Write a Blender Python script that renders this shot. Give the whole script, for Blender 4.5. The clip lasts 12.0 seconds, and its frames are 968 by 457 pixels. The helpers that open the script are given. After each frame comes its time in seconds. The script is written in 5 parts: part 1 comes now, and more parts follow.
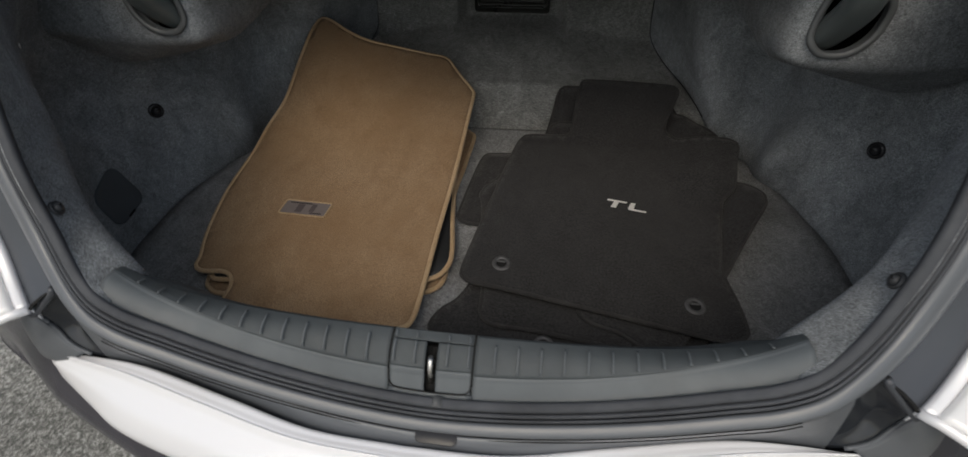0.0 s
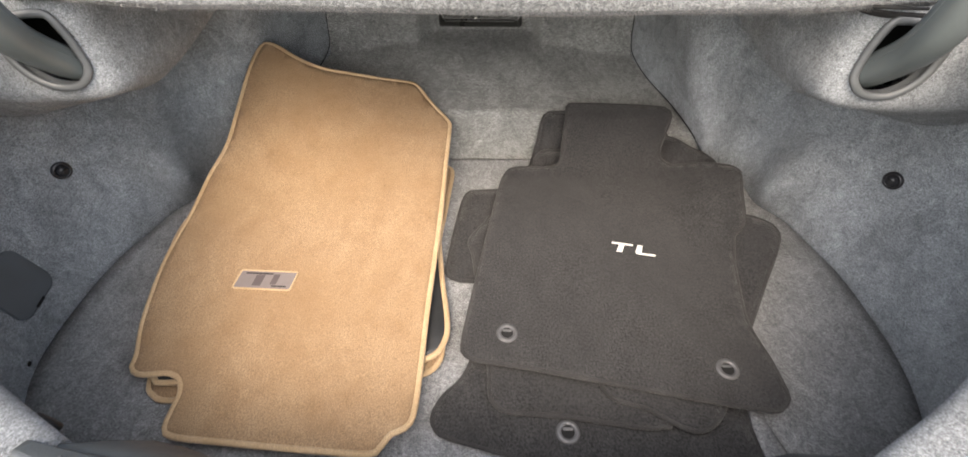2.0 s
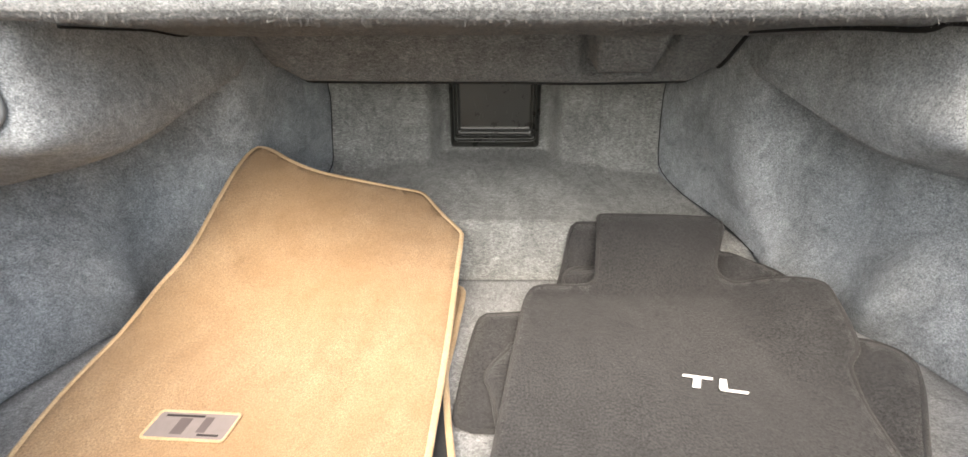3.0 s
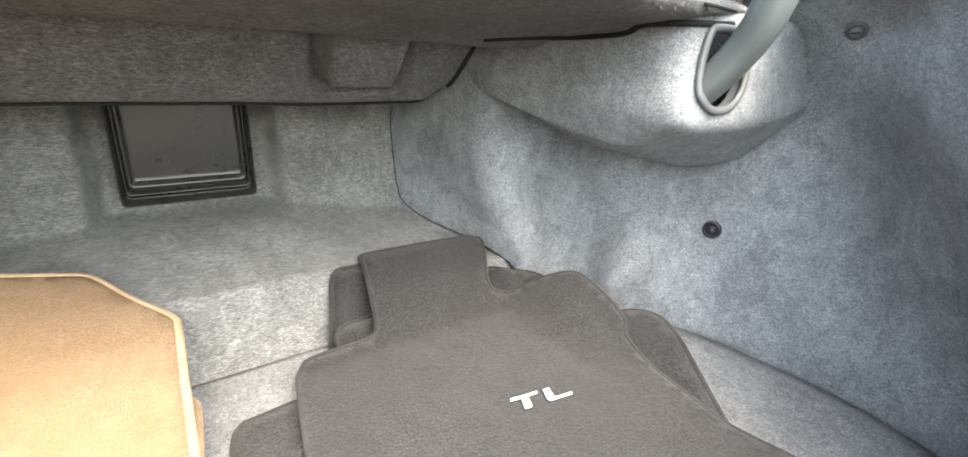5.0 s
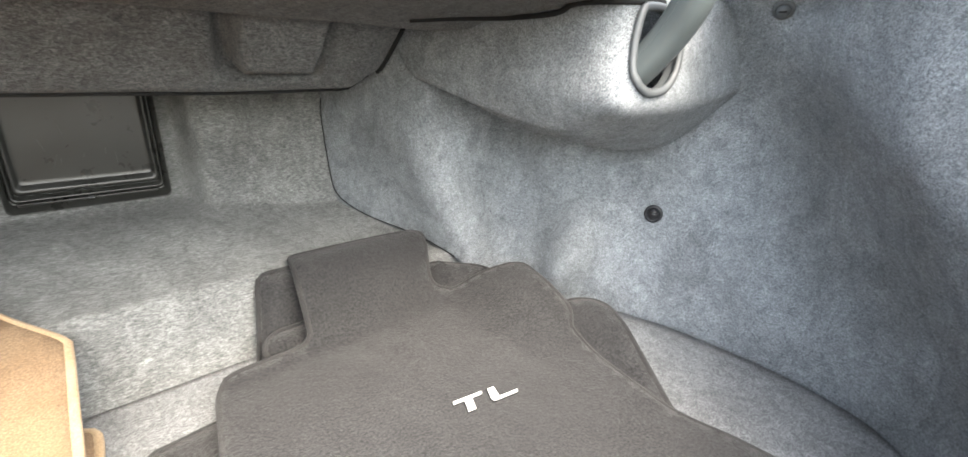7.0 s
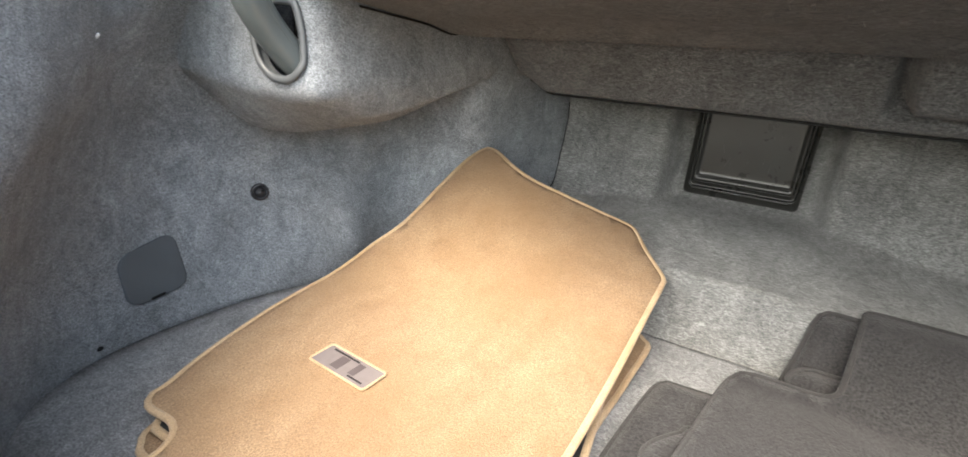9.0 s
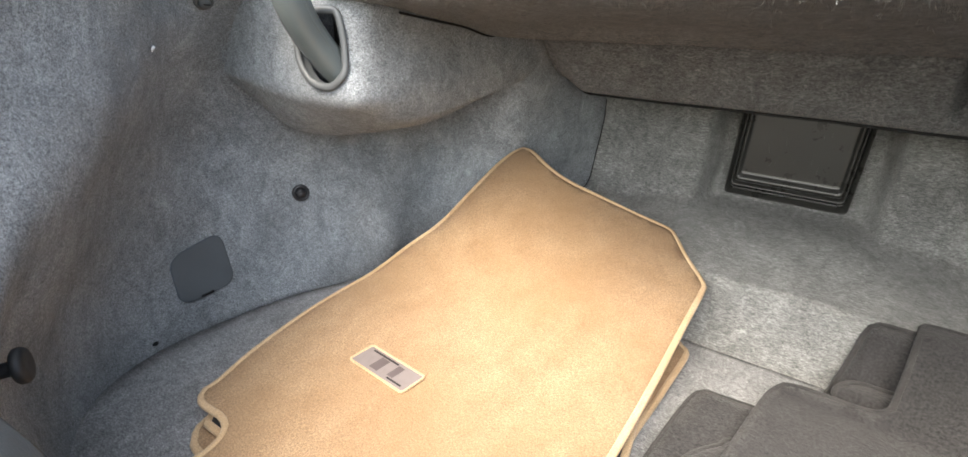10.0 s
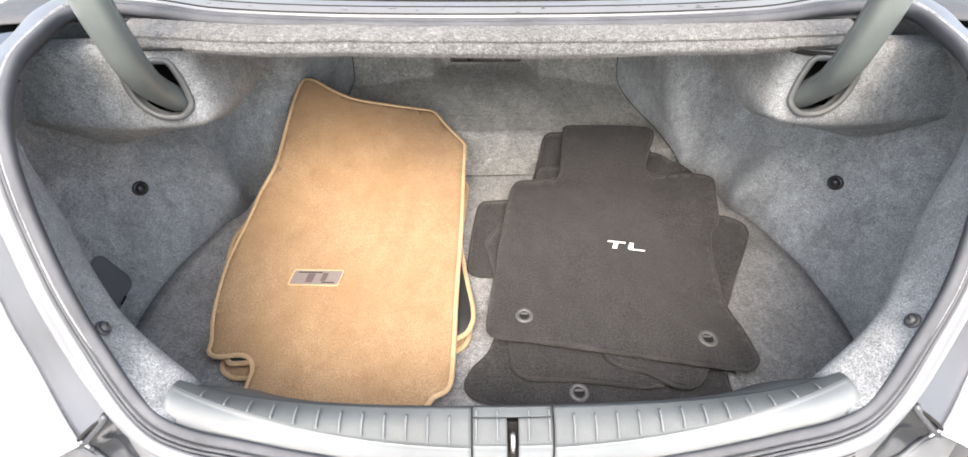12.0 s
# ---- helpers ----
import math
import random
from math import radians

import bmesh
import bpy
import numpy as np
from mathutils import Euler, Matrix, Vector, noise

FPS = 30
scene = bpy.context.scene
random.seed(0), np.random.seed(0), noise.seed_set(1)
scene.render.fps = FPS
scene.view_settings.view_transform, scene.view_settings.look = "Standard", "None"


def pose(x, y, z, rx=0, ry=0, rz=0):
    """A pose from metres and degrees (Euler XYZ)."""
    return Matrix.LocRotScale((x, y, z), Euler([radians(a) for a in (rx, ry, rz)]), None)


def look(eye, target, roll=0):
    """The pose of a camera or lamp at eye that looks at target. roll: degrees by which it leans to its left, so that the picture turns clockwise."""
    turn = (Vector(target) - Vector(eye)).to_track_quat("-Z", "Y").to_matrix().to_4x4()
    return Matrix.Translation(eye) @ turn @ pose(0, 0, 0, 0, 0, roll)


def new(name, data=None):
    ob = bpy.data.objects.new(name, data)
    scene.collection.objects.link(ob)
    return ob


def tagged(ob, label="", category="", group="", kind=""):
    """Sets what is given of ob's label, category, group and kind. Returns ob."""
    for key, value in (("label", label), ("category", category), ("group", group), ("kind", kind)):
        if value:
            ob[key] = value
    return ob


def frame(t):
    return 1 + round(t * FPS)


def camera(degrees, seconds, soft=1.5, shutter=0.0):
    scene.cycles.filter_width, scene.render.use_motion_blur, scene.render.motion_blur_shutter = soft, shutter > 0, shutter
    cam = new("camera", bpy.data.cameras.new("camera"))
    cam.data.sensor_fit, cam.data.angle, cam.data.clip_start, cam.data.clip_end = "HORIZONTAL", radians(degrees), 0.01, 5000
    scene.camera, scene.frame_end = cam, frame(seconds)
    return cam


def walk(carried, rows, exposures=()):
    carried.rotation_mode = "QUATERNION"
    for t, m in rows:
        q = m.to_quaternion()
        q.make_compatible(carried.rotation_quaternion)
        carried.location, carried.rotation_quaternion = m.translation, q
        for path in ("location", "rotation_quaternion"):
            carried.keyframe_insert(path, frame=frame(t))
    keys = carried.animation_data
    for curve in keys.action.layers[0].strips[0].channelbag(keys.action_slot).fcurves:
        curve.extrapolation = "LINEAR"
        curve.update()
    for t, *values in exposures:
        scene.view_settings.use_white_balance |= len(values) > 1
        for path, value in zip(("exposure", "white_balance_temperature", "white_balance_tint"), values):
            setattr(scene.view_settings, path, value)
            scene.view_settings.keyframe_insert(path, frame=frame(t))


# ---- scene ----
cam = camera(92.0, 12.0, shutter=0.2)
PATH = [
    (0, (0.119, 0.748, 0.66), (-0.118, 2.113, -0.783), -2.5),
    (0.5, (-0.012, 0.829, 0.686), (-0.058, 2.12, -0.841), -2.2),
    (1, (-0.007, 0.858, 0.693), (-0.016, 2.131, -0.849), -0.6),
    (1.5, (0.024, 0.874, 0.675), (0.018, 2.146, -0.869), 0.2),
    (2, (0.03, 0.901, 0.66), (0.004, 2.251, -0.816), -0.0),
    (2.5, (0.019, 0.944, 0.557), (-0.043, 2.58, -0.591), -1.0),
    (2.7, (0.015, 0.962, 0.52), (-0.064, 2.671, -0.516), -1.2),
    (4.3, (-0.054, 1.075, 0.396), (0.556, 2.865, -0.254), 4.5),
    (4.5, (-0.055, 1.083, 0.398), (0.717, 2.811, -0.249), 3.6),
    (5, (-0.048, 1.107, 0.395), (1.065, 2.636, -0.254), 2.5),
    (5.5, (-0.041, 1.12, 0.392), (1.236, 2.519, -0.249), 2.5),
    (6, (-0.042, 1.135, 0.393), (1.287, 2.475, -0.268), 2.9),
    (6.5, (-0.033, 1.135, 0.392), (1.311, 2.452, -0.284), 2.9),
    (7, (-0.011, 1.118, 0.389), (1.245, 2.517, -0.293), 2.0),
    (7.5, (0.021, 1.08, 0.403), (0.703, 2.81, -0.332), 1.3),
    (7.7, (0.029, 1.06, 0.417), (0.398, 2.875, -0.339), 1.8),
    (9.3, (0.033, 1.031, 0.41), (-1.035, 2.555, -0.322), 2.2),
    (9.5, (0.029, 1.035, 0.414), (-1.069, 2.534, -0.327), 1.3),
    (10, (0.021, 1.03, 0.428), (-1.032, 2.545, -0.344), 2.4),
    (10.5, (-0.003, 0.99, 0.529), (-0.568, 2.578, -0.548), 2.3),
    (11, (-0.069, 0.915, 0.652), (-0.1, 2.409, -0.677), 3.6),
    (11.5, (-0.038, 0.839, 0.704), (0.011, 2.256, -0.706), 1.4),
    (12, (-0.022, 0.771, 0.732), (-0.001, 2.201, -0.666), 0.1),
]
EXPOSURE = [(0, -0.42, 6330, 5), (0.5, 0.2, 6500, 7), (1.0, 0.87, 6650, 9), (1.5, 1.35, 6700, 10), (2.0, 1.95, 6700, 9), (2.5, 2.27, 6730, 8), (4.5, 3.0, 6350, 5), (7.0, 3.0, 6350, 5), (7.5, 2.85, 6370, 5), (9.5, 2.47, 6470, 6), (10.0, 2.55, 6480, 6), (10.5, 2.72, 6500, 6), (11.0, 2.42, 6530, 7), (11.5, 2.42, 6550, 8), (12, 2.31, 6580, 9)]
walk(cam, [(t, look(eye, target, roll)) for t, eye, target, roll in PATH], EXPOSURE)

# ---------------------------------------------------------------- light
SUN_FROM = Vector((-0.07, -0.588, 0.807)).normalized()
world = bpy.data.worlds.new("sky")
scene.world = world
world.use_nodes = True
_nt = world.node_tree
_sky = _nt.nodes.new("ShaderNodeTexSky")
_sky.sky_type = 'NISHITA'
_sky.sun_disc = False
_sky.sun_elevation = math.asin(SUN_FROM.z)
_sky.sun_rotation = math.atan2(SUN_FROM.x, SUN_FROM.y)
_sky.air_density, _sky.dust_density, _sky.ozone_density = 1.0, 6.0, 0.6
_bg = next(n for n in _nt.nodes if n.type == 'BACKGROUND')
_bg.inputs["Strength"].default_value = 0.15
_nt.links.new(_sky.outputs[0], _bg.inputs["Color"])
sun = new("sun", bpy.data.lights.new("sun", 'SUN'))
sun.data.energy, sun.data.angle, sun.data.color = 1.03, radians(135.0), (1.0, 0.97, 0.93)
sun.matrix_world = look(SUN_FROM * 6, (0, 0, 0))


# ---------------------------------------------------------------- materials
def node_material(name, base, rough=0.6, metal=0.0):
    m = bpy.data.materials.new(name)
    m.use_nodes = True
    b = next(n for n in m.node_tree.nodes if n.type == 'BSDF_PRINCIPLED')
    b.inputs["Base Color"].default_value = (*base, 1)
    b.inputs["Roughness"].default_value = rough
    b.inputs["Metallic"].default_value = metal
    return m, m.node_tree, b


def noise_tex(nt, scale, detail=3.0, rough=0.55, stretch=None, distortion=0.0):
    co = nt.nodes.new("ShaderNodeTexCoord")
    n = nt.nodes.new("ShaderNodeTexNoise")
    n.inputs["Scale"].default_value = scale
    n.inputs["Detail"].default_value = detail
    n.inputs["Roughness"].default_value = rough
    n.inputs["Distortion"].default_value = distortion
    src = co.outputs["Object"]
    if stretch:
        mp = nt.nodes.new("ShaderNodeMapping")
        mp.inputs["Scale"].default_value = stretch[:3]
        if len(stretch) > 3:
            mp.inputs["Rotation"].default_value = stretch[3:]
        nt.links.new(src, mp.inputs["Vector"])
        src = mp.outputs["Vector"]
    nt.links.new(src, n.inputs["Vector"])
    return n.outputs["Fac"]


def ramp(nt, fac, stops):
    r = nt.nodes.new("ShaderNodeValToRGB")
    while len(r.color_ramp.elements) < len(stops):
        r.color_ramp.elements.new(0.5)
    for e, (p, c) in zip(r.color_ramp.elements, stops):
        e.position = p
        e.color = (*c, 1) if len(c) == 3 else c
    nt.links.new(fac, r.inputs["Fac"])
    return r.outputs["Color"]


def mix(nt, a, b, fac, mode='MIX'):
    n = nt.nodes.new("ShaderNodeMix")
    n.data_type, n.blend_type = 'RGBA', mode
    for sock, v in ((n.inputs[0], fac), (n.inputs[6], a), (n.inputs[7], b)):
        if isinstance(v, (int, float)):
            sock.default_value = v
        elif isinstance(v, tuple):
            sock.default_value = (*v, 1)
        else:
            nt.links.new(v, sock)
    return n.outputs[2]


def math_node(nt, op, a, b=0.0):
    n = nt.nodes.new("ShaderNodeMath")
    n.operation = op
    for sock, v in zip(n.inputs, (a, b)):
        if isinstance(v, (int, float)):
            sock.default_value = v
        else:
            nt.links.new(v, sock)
    return n.outputs[0]


def bump(nt, bsdf, height, strength, distance):
    n = nt.nodes.new("ShaderNodeBump")
    n.inputs["Strength"].default_value = strength
    n.inputs["Distance"].default_value = distance
    nt.links.new(height, n.inputs["Height"])
    nt.links.new(n.outputs["Normal"], bsdf.inputs["Normal"])


def fleece(name, dark, mid, light, fibre=1250.0, relief=0.8, sheen=0.15, blotch=0.16, stretch=None):
    """Needle-felt: fibres of several greys over soft blotches."""
    m, nt, b = node_material(name, mid, 0.95)
    fine = noise_tex(nt, fibre, 5.0, 0.72, stretch, 1.2)
    coarse = noise_tex(nt, fibre * 0.40, 4.0, 0.65, stretch, 0.8)
    clump = noise_tex(nt, fibre * 0.21, 3.0, 0.6, stretch, 1.6)
    tufts = math_node(nt, 'ADD', math_node(nt, 'MULTIPLY', coarse, 0.29), math_node(nt, 'MULTIPLY', clump, 0.21))
    both = math_node(nt, 'ADD', math_node(nt, 'MULTIPLY', fine, 0.50), tufts)
    col = ramp(nt, both, [(0.405, dark), (0.50, mid), (0.595, light)])
    soft = ramp(nt, noise_tex(nt, 9.0, 3.0, 0.6), [(0.3, (1 - blotch,) * 3), (0.7, (1 + blotch,) * 3)])
    col = mix(nt, col, soft, 1.0, 'MULTIPLY')
    nap = ramp(nt, noise_tex(nt, 34.0, 4.0, 0.6, (1.0, 0.7, 0.55), 1.5), [(0.32, (0.80,) * 3), (0.68, (1.18,) * 3)])
    col = mix(nt, col, nap, 1.0, 'MULTIPLY')
    nt.links.new(col, b.inputs["Base Color"])
    b.inputs["Sheen Weight"].default_value = sheen
    b.inputs["Sheen Roughness"].default_value = 0.6
    b.inputs["Specular IOR Level"].default_value = 0.11
    bump(nt, b, both, relief, 0.003)
    return m


def plastic(name, base, rough=0.5, grain=900.0, relief=0.12, spread=0.12):
    m, nt, b = node_material(name, base, rough)
    lo, hi = tuple(c * (1 - spread) for c in base), tuple(c * (1 + spread) for c in base)
    nt.links.new(ramp(nt, noise_tex(nt, 14.0, 4.0), [(0.3, lo), (0.7, hi)]), b.inputs["Base Color"])
    rr = ramp(nt, noise_tex(nt, 30.0, 5.0, 0.7), [(0.3, (rough * 0.82,) * 3), (0.75, (min(1, rough * 1.2),) * 3)])
    nt.links.new(rr, b.inputs["Roughness"])
    bump(nt, b, noise_tex(nt, grain, 2.0), relief, 0.001)
    return m


CARPET = fleece("grey needle felt", (0.056, 0.062, 0.067), (0.218, 0.233, 0.246), (0.45, 0.475, 0.495), blotch=0.22)
CARPET_FLOOR = fleece("floor felt", (0.070, 0.073, 0.077), (0.190, 0.195, 0.202), (0.40, 0.405, 0.41), 1250.0, stretch=(0.55, 1.0, 1.0, 0, 0, 0.5))
CARPET_BACK = fleece("back panel felt", (0.077, 0.079, 0.077), (0.190, 0.194, 0.188), (0.385, 0.390, 0.38), 1250.0, 0.9, stretch=(0.32, 1.0, 1.0))
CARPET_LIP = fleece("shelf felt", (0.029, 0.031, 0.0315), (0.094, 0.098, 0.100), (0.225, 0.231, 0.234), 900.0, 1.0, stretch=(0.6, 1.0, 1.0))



def velour(name, dark, mid, light, stain, fibre=650.0, relief=0.5, sheen=0.3, specks=0.0, grain_span=(0.62, 1.32)):
    """Cut pile, brushed in patches."""
    m, nt, b = node_material(name, mid, 0.9)
    fine = noise_tex(nt, fibre, 4.0, 0.7)
    brush = noise_tex(nt, 24.0, 5.0, 0.66, (1.0, 0.8, 1.0))
    col = ramp(nt, brush, [(0.28, dark), (0.52, mid), (0.78, light)])
    grain = ramp(nt, fine, [(0.34, (grain_span[0],) * 3), (0.64, (grain_span[1],) * 3)])
    col = mix(nt, col, grain, 1.0, 'MULTIPLY')
    big = ramp(nt, noise_tex(nt, 5.2, 3.0, 0.55), [(0.42, (0, 0, 0)), (0.72, (1, 1, 1))])
    col = mix(nt, col, stain, math_node(nt, 'MULTIPLY', big, 0.6))
    if specks:
        dots = ramp(nt, noise_tex(nt, 160.0, 2.0, 0.5), [(0.70, (0, 0, 0)), (0.76, (1, 1, 1))])
        col = mix(nt, col, tuple(c * 0.55 for c in dark), math_node(nt, 'MULTIPLY', dots, specks))
    nt.links.new(col, b.inputs["Base Color"])
    b.inputs["Sheen Weight"].default_value = sheen
    b.inputs["Sheen Roughness"].default_value = 0.45
    b.inputs["Specular IOR Level"].default_value = 0.15
    bump(nt, b, math_node(nt, 'ADD', fine, math_node(nt, 'MULTIPLY', brush, 1.6)), relief, 0.002)
    return m


BEIGE = velour("tan velour", (0.256, 0.166, 0.093), (0.310, 0.211, 0.125), (0.356, 0.251, 0.154), (0.244, 0.152, 0.078), 620.0, 0.95, 0.06, 0.45, (0.60, 1.34))
BEIGE_EDGE = velour("cream edge binding", (0.38, 0.265, 0.145), (0.46, 0.335, 0.20), (0.53, 0.40, 0.26), (0.38, 0.255, 0.135), 900.0, 0.6, 0.2)
DARK = velour("charcoal pile", (0.0261, 0.0256, 0.0259), (0.0330, 0.0324, 0.0328), (0.0400, 0.0394, 0.0398), (0.0298, 0.0292, 0.0295), 340.0, 1.0, 0.12, 0.0, (0.42, 1.65))
DARK_EDGE = velour("charcoal edge binding", (0.025, 0.0245, 0.0245), (0.042, 0.041, 0.0405), (0.063, 0.0615, 0.061), (0.034, 0.033, 0.033), 900.0, 0.8, 0.1)
BACKING = plastic("black rubber backing", (0.018, 0.019, 0.020), 0.55, 300.0, 0.5)
GREY_PLASTIC = plastic("grey trim plastic", (0.098, 0.110, 0.118), 0.55, 1100.0, 0.10)
# Base colour lowered to carry the shade of the guard's inward slope.
GREY_TEXTURED_SHADED = plastic("grained grey trim plastic darkened for shade", (0.056, 0.065, 0.070), 0.62, 700.0, 0.55)
COVER_PLASTIC = plastic("slate plastic", (0.074, 0.084, 0.092), 0.6, 900.0, 0.25)
BEZEL_PLASTIC = plastic("light grey bezel plastic", (0.088, 0.094, 0.097), 0.45, 900.0, 0.08)
BLACK_PLASTIC = plastic("black door plastic", (0.026, 0.0265, 0.024), 0.30, 900.0, 0.06)
CLIP_BLACK = plastic("black clip plastic", (0.019, 0.019, 0.021), 0.32, 600.0, 0.1)
KNOB_BLACK = plastic("matt black knob plastic", (0.010, 0.011, 0.012), 0.62, 600.0, 0.1)
CLIP_GREY = plastic("grey clip plastic", (0.085, 0.089, 0.092), 0.7, 600.0, 0.1)
CLIP_DARK = plastic("dark grey clip plastic", (0.045, 0.047, 0.050), 0.42, 600.0, 0.1)
RUBBER = plastic("weatherstrip rubber", (0.054, 0.058, 0.066), 0.78, 500.0, 0.3, 0.25)
ARM_PAINT = plastic("satin grey hinge paint", (0.098, 0.112, 0.111), 0.36, 200.0, 0.05)
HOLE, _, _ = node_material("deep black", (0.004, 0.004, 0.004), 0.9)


def metal(name, base, rough, grain=250.0):
    m, nt, b = node_material(name, base, rough, 1.0)
    nt.links.new(ramp(nt, noise_tex(nt, grain, 3.0), [(0.3, (rough * 0.7,) * 3), (0.7, (rough * 1.4,) * 3)]), b.inputs["Roughness"])
    return m


CHROME = metal("brushed badge metal", (0.90, 0.89, 0.86), 0.50)
next(n for n in CHROME.node_tree.nodes if n.type == "BSDF_PRINCIPLED").inputs["Metallic"].default_value = 0.45
STEEL = metal("striker steel", (0.62, 0.60, 0.57), 0.28)
GROMMET = metal("gunmetal grommet", (0.115, 0.115, 0.118), 0.5)
next(n for n in GROMMET.node_tree.nodes if n.type == "BSDF_PRINCIPLED").inputs["Metallic"].default_value = 0.5
PLAQUE = metal("plaque metal", (0.19, 0.165, 0.160), 0.50, 90.0)
next(n for n in PLAQUE.node_tree.nodes if n.type == "BSDF_PRINCIPLED").inputs["Metallic"].default_value = 0.2
PLAQUE_DARK = plastic("plaque engraving", (0.014, 0.011, 0.012), 0.5)


def paint(name, base, metallic, rough, wear=0.3):
    m, nt, b = node_material(name, base, rough, metallic)
    b.inputs["Coat Weight"].default_value = 0.25
    b.inputs["Coat Roughness"].default_value = 0.2
    nt.links.new(ramp(nt, noise_tex(nt, 22.0, 5.0, 0.65), [(0.3, (rough * (1 - wear / 2),) * 3), (0.8, (rough * (1 + wear),) * 3)]), b.inputs["Roughness"])
    bump(nt, b, noise_tex(nt, 1500.0, 1.0), 0.13 * wear, 0.0005)
    return m


# One silver car paint; its shaded and lit tones are put into these colours.
SILVER_SHADED = paint("silver car paint in shaded tone", (0.118, 0.127, 0.139), 0.15, 0.38)
SILVER_DEEP = paint("silver car paint in deep shade tone", (0.055, 0.060, 0.070), 0.2, 0.40)
SILVER_LIT = paint("silver car paint in lit tone", (0.84, 0.84, 0.86), 0.15, 0.30, 0.05)
# Silver paint as well; a dark reflection is put into its base colour.
GLOSS_REFLECTION = plastic("glossy silver paint, dark reflection in colour", (0.022, 0.025, 0.030), 0.10, 300.0, 0.03)
TRIM_GREY = plastic("grey painted bumper trim", (0.046, 0.044, 0.053), 0.14, 500.0, 0.03)
TRIM_BLACK = plastic("black bumper trim", (0.03, 0.03, 0.033), 0.35, 500.0, 0.1)

GLASS, _gnt, _gb = node_material("tinted rear glass", (0.35, 0.38, 0.36), 0.03)
_gb.inputs["Transmission Weight"].default_value = 1.0
LENS, _lnt, _lb = node_material("clear lamp lens", (0.85, 0.85, 0.85), 0.12)
_lb.inputs["Coat Weight"].default_value = 0.8

ASPHALT, _ant, _ab = node_material("asphalt", (0.06, 0.06, 0.058), 0.9)
_stones = ramp(_ant, noise_tex(_ant, 110.0, 4.0, 0.7), [(0.34, (0.085, 0.085, 0.078)), (0.50, (0.22, 0.218, 0.200)), (0.64, (0.52, 0.51, 0.48))])
_patch = ramp(_ant, noise_tex(_ant, 1.7, 4.0), [(0.3, (0.8, 0.8, 0.78)), (0.7, (1.2, 1.2, 1.2))])
_ant.links.new(mix(_ant, _stones, _patch, 1.0, 'MULTIPLY'), _ab.inputs["Base Color"])
bump(_ant, _ab, noise_tex(_ant, 170.0, 4.0, 0.7), 0.9, 0.006)


# ---------------------------------------------------------------- mesh tools
def mesh_of(name, verts, faces, material, smooth=True):
    me = bpy.data.meshes.new(name)
    me.from_pydata([tuple(v) for v in verts], [], [tuple(f) for f in faces])
    me.update()
    bm = bmesh.new()
    bm.from_mesh(me)
    bmesh.ops.remove_doubles(bm, verts=bm.verts, dist=1e-6)
    bmesh.ops.recalc_face_normals(bm, faces=bm.faces)
    bm.to_mesh(me)
    bm.free()
    me.materials.append(material)
    if smooth:
        for p in me.polygons:
            p.use_smooth = True
    return me


def part(name, me, parent=None, label="", matrix=None):
    ob = new(name, me)
    if parent is not None:
        ob.parent = parent
    if matrix is not None:
        ob.matrix_basis = matrix
    if label:
        tagged(ob, label)
    return ob


def thing(name, place, label, category, group="", kind=""):
    ob = new(name)
    ob.empty_display_size = 0.02
    ob.matrix_basis = Matrix.Translation(place)
    return tagged(ob, label, category, group, kind)


def at_base(ob, verts):
    """World places to places in the frame of a thing that is only moved."""
    o = Vector(ob.matrix_basis.translation)
    return [Vector(v) - o for v in verts]


def smooth01(a):
    a = min(1.0, max(0.0, a))
    return a * a * (3 - 2 * a)


def spline(points, closed=False):
    """Catmull-Rom through the points, as a function of 0..1."""
    pts = [Vector(p) for p in points]
    n = len(pts)
    spans = n if closed else n - 1

    def at(u):
        x = (u % 1.0 if closed else min(max(u, 0.0), 1.0)) * spans
        i = min(int(x), spans - 1)
        f = x - i

        def p(k):
            return pts[k % n] if closed else (pts[k] if 0 <= k < n else (2 * pts[0] - pts[1] if k < 0 else 2 * pts[-1] - pts[-2]))
        a, b, c, d = p(i - 1), p(i), p(i + 1), p(i + 2)
        return 0.5 * (2 * b + (c - a) * f + (2 * a - 5 * b + 4 * c - d) * f * f + (3 * b - a - 3 * c + d) * f ** 3)
    return at


def sheet(fn, nu, nv, closed_u=False):
    """Verts and quads of the surface fn(u, v)."""
    verts = [fn(i / nu, j / nv) for i in range(nu if closed_u else nu + 1) for j in range(nv + 1)]
    w = nv + 1
    faces = []
    for i in range(nu):
        k = (i + 1) % nu if closed_u else i + 1
        for j in range(nv):
            faces.append((i * w + j, k * w + j, k * w + j + 1, i * w + j + 1))
    return verts, faces


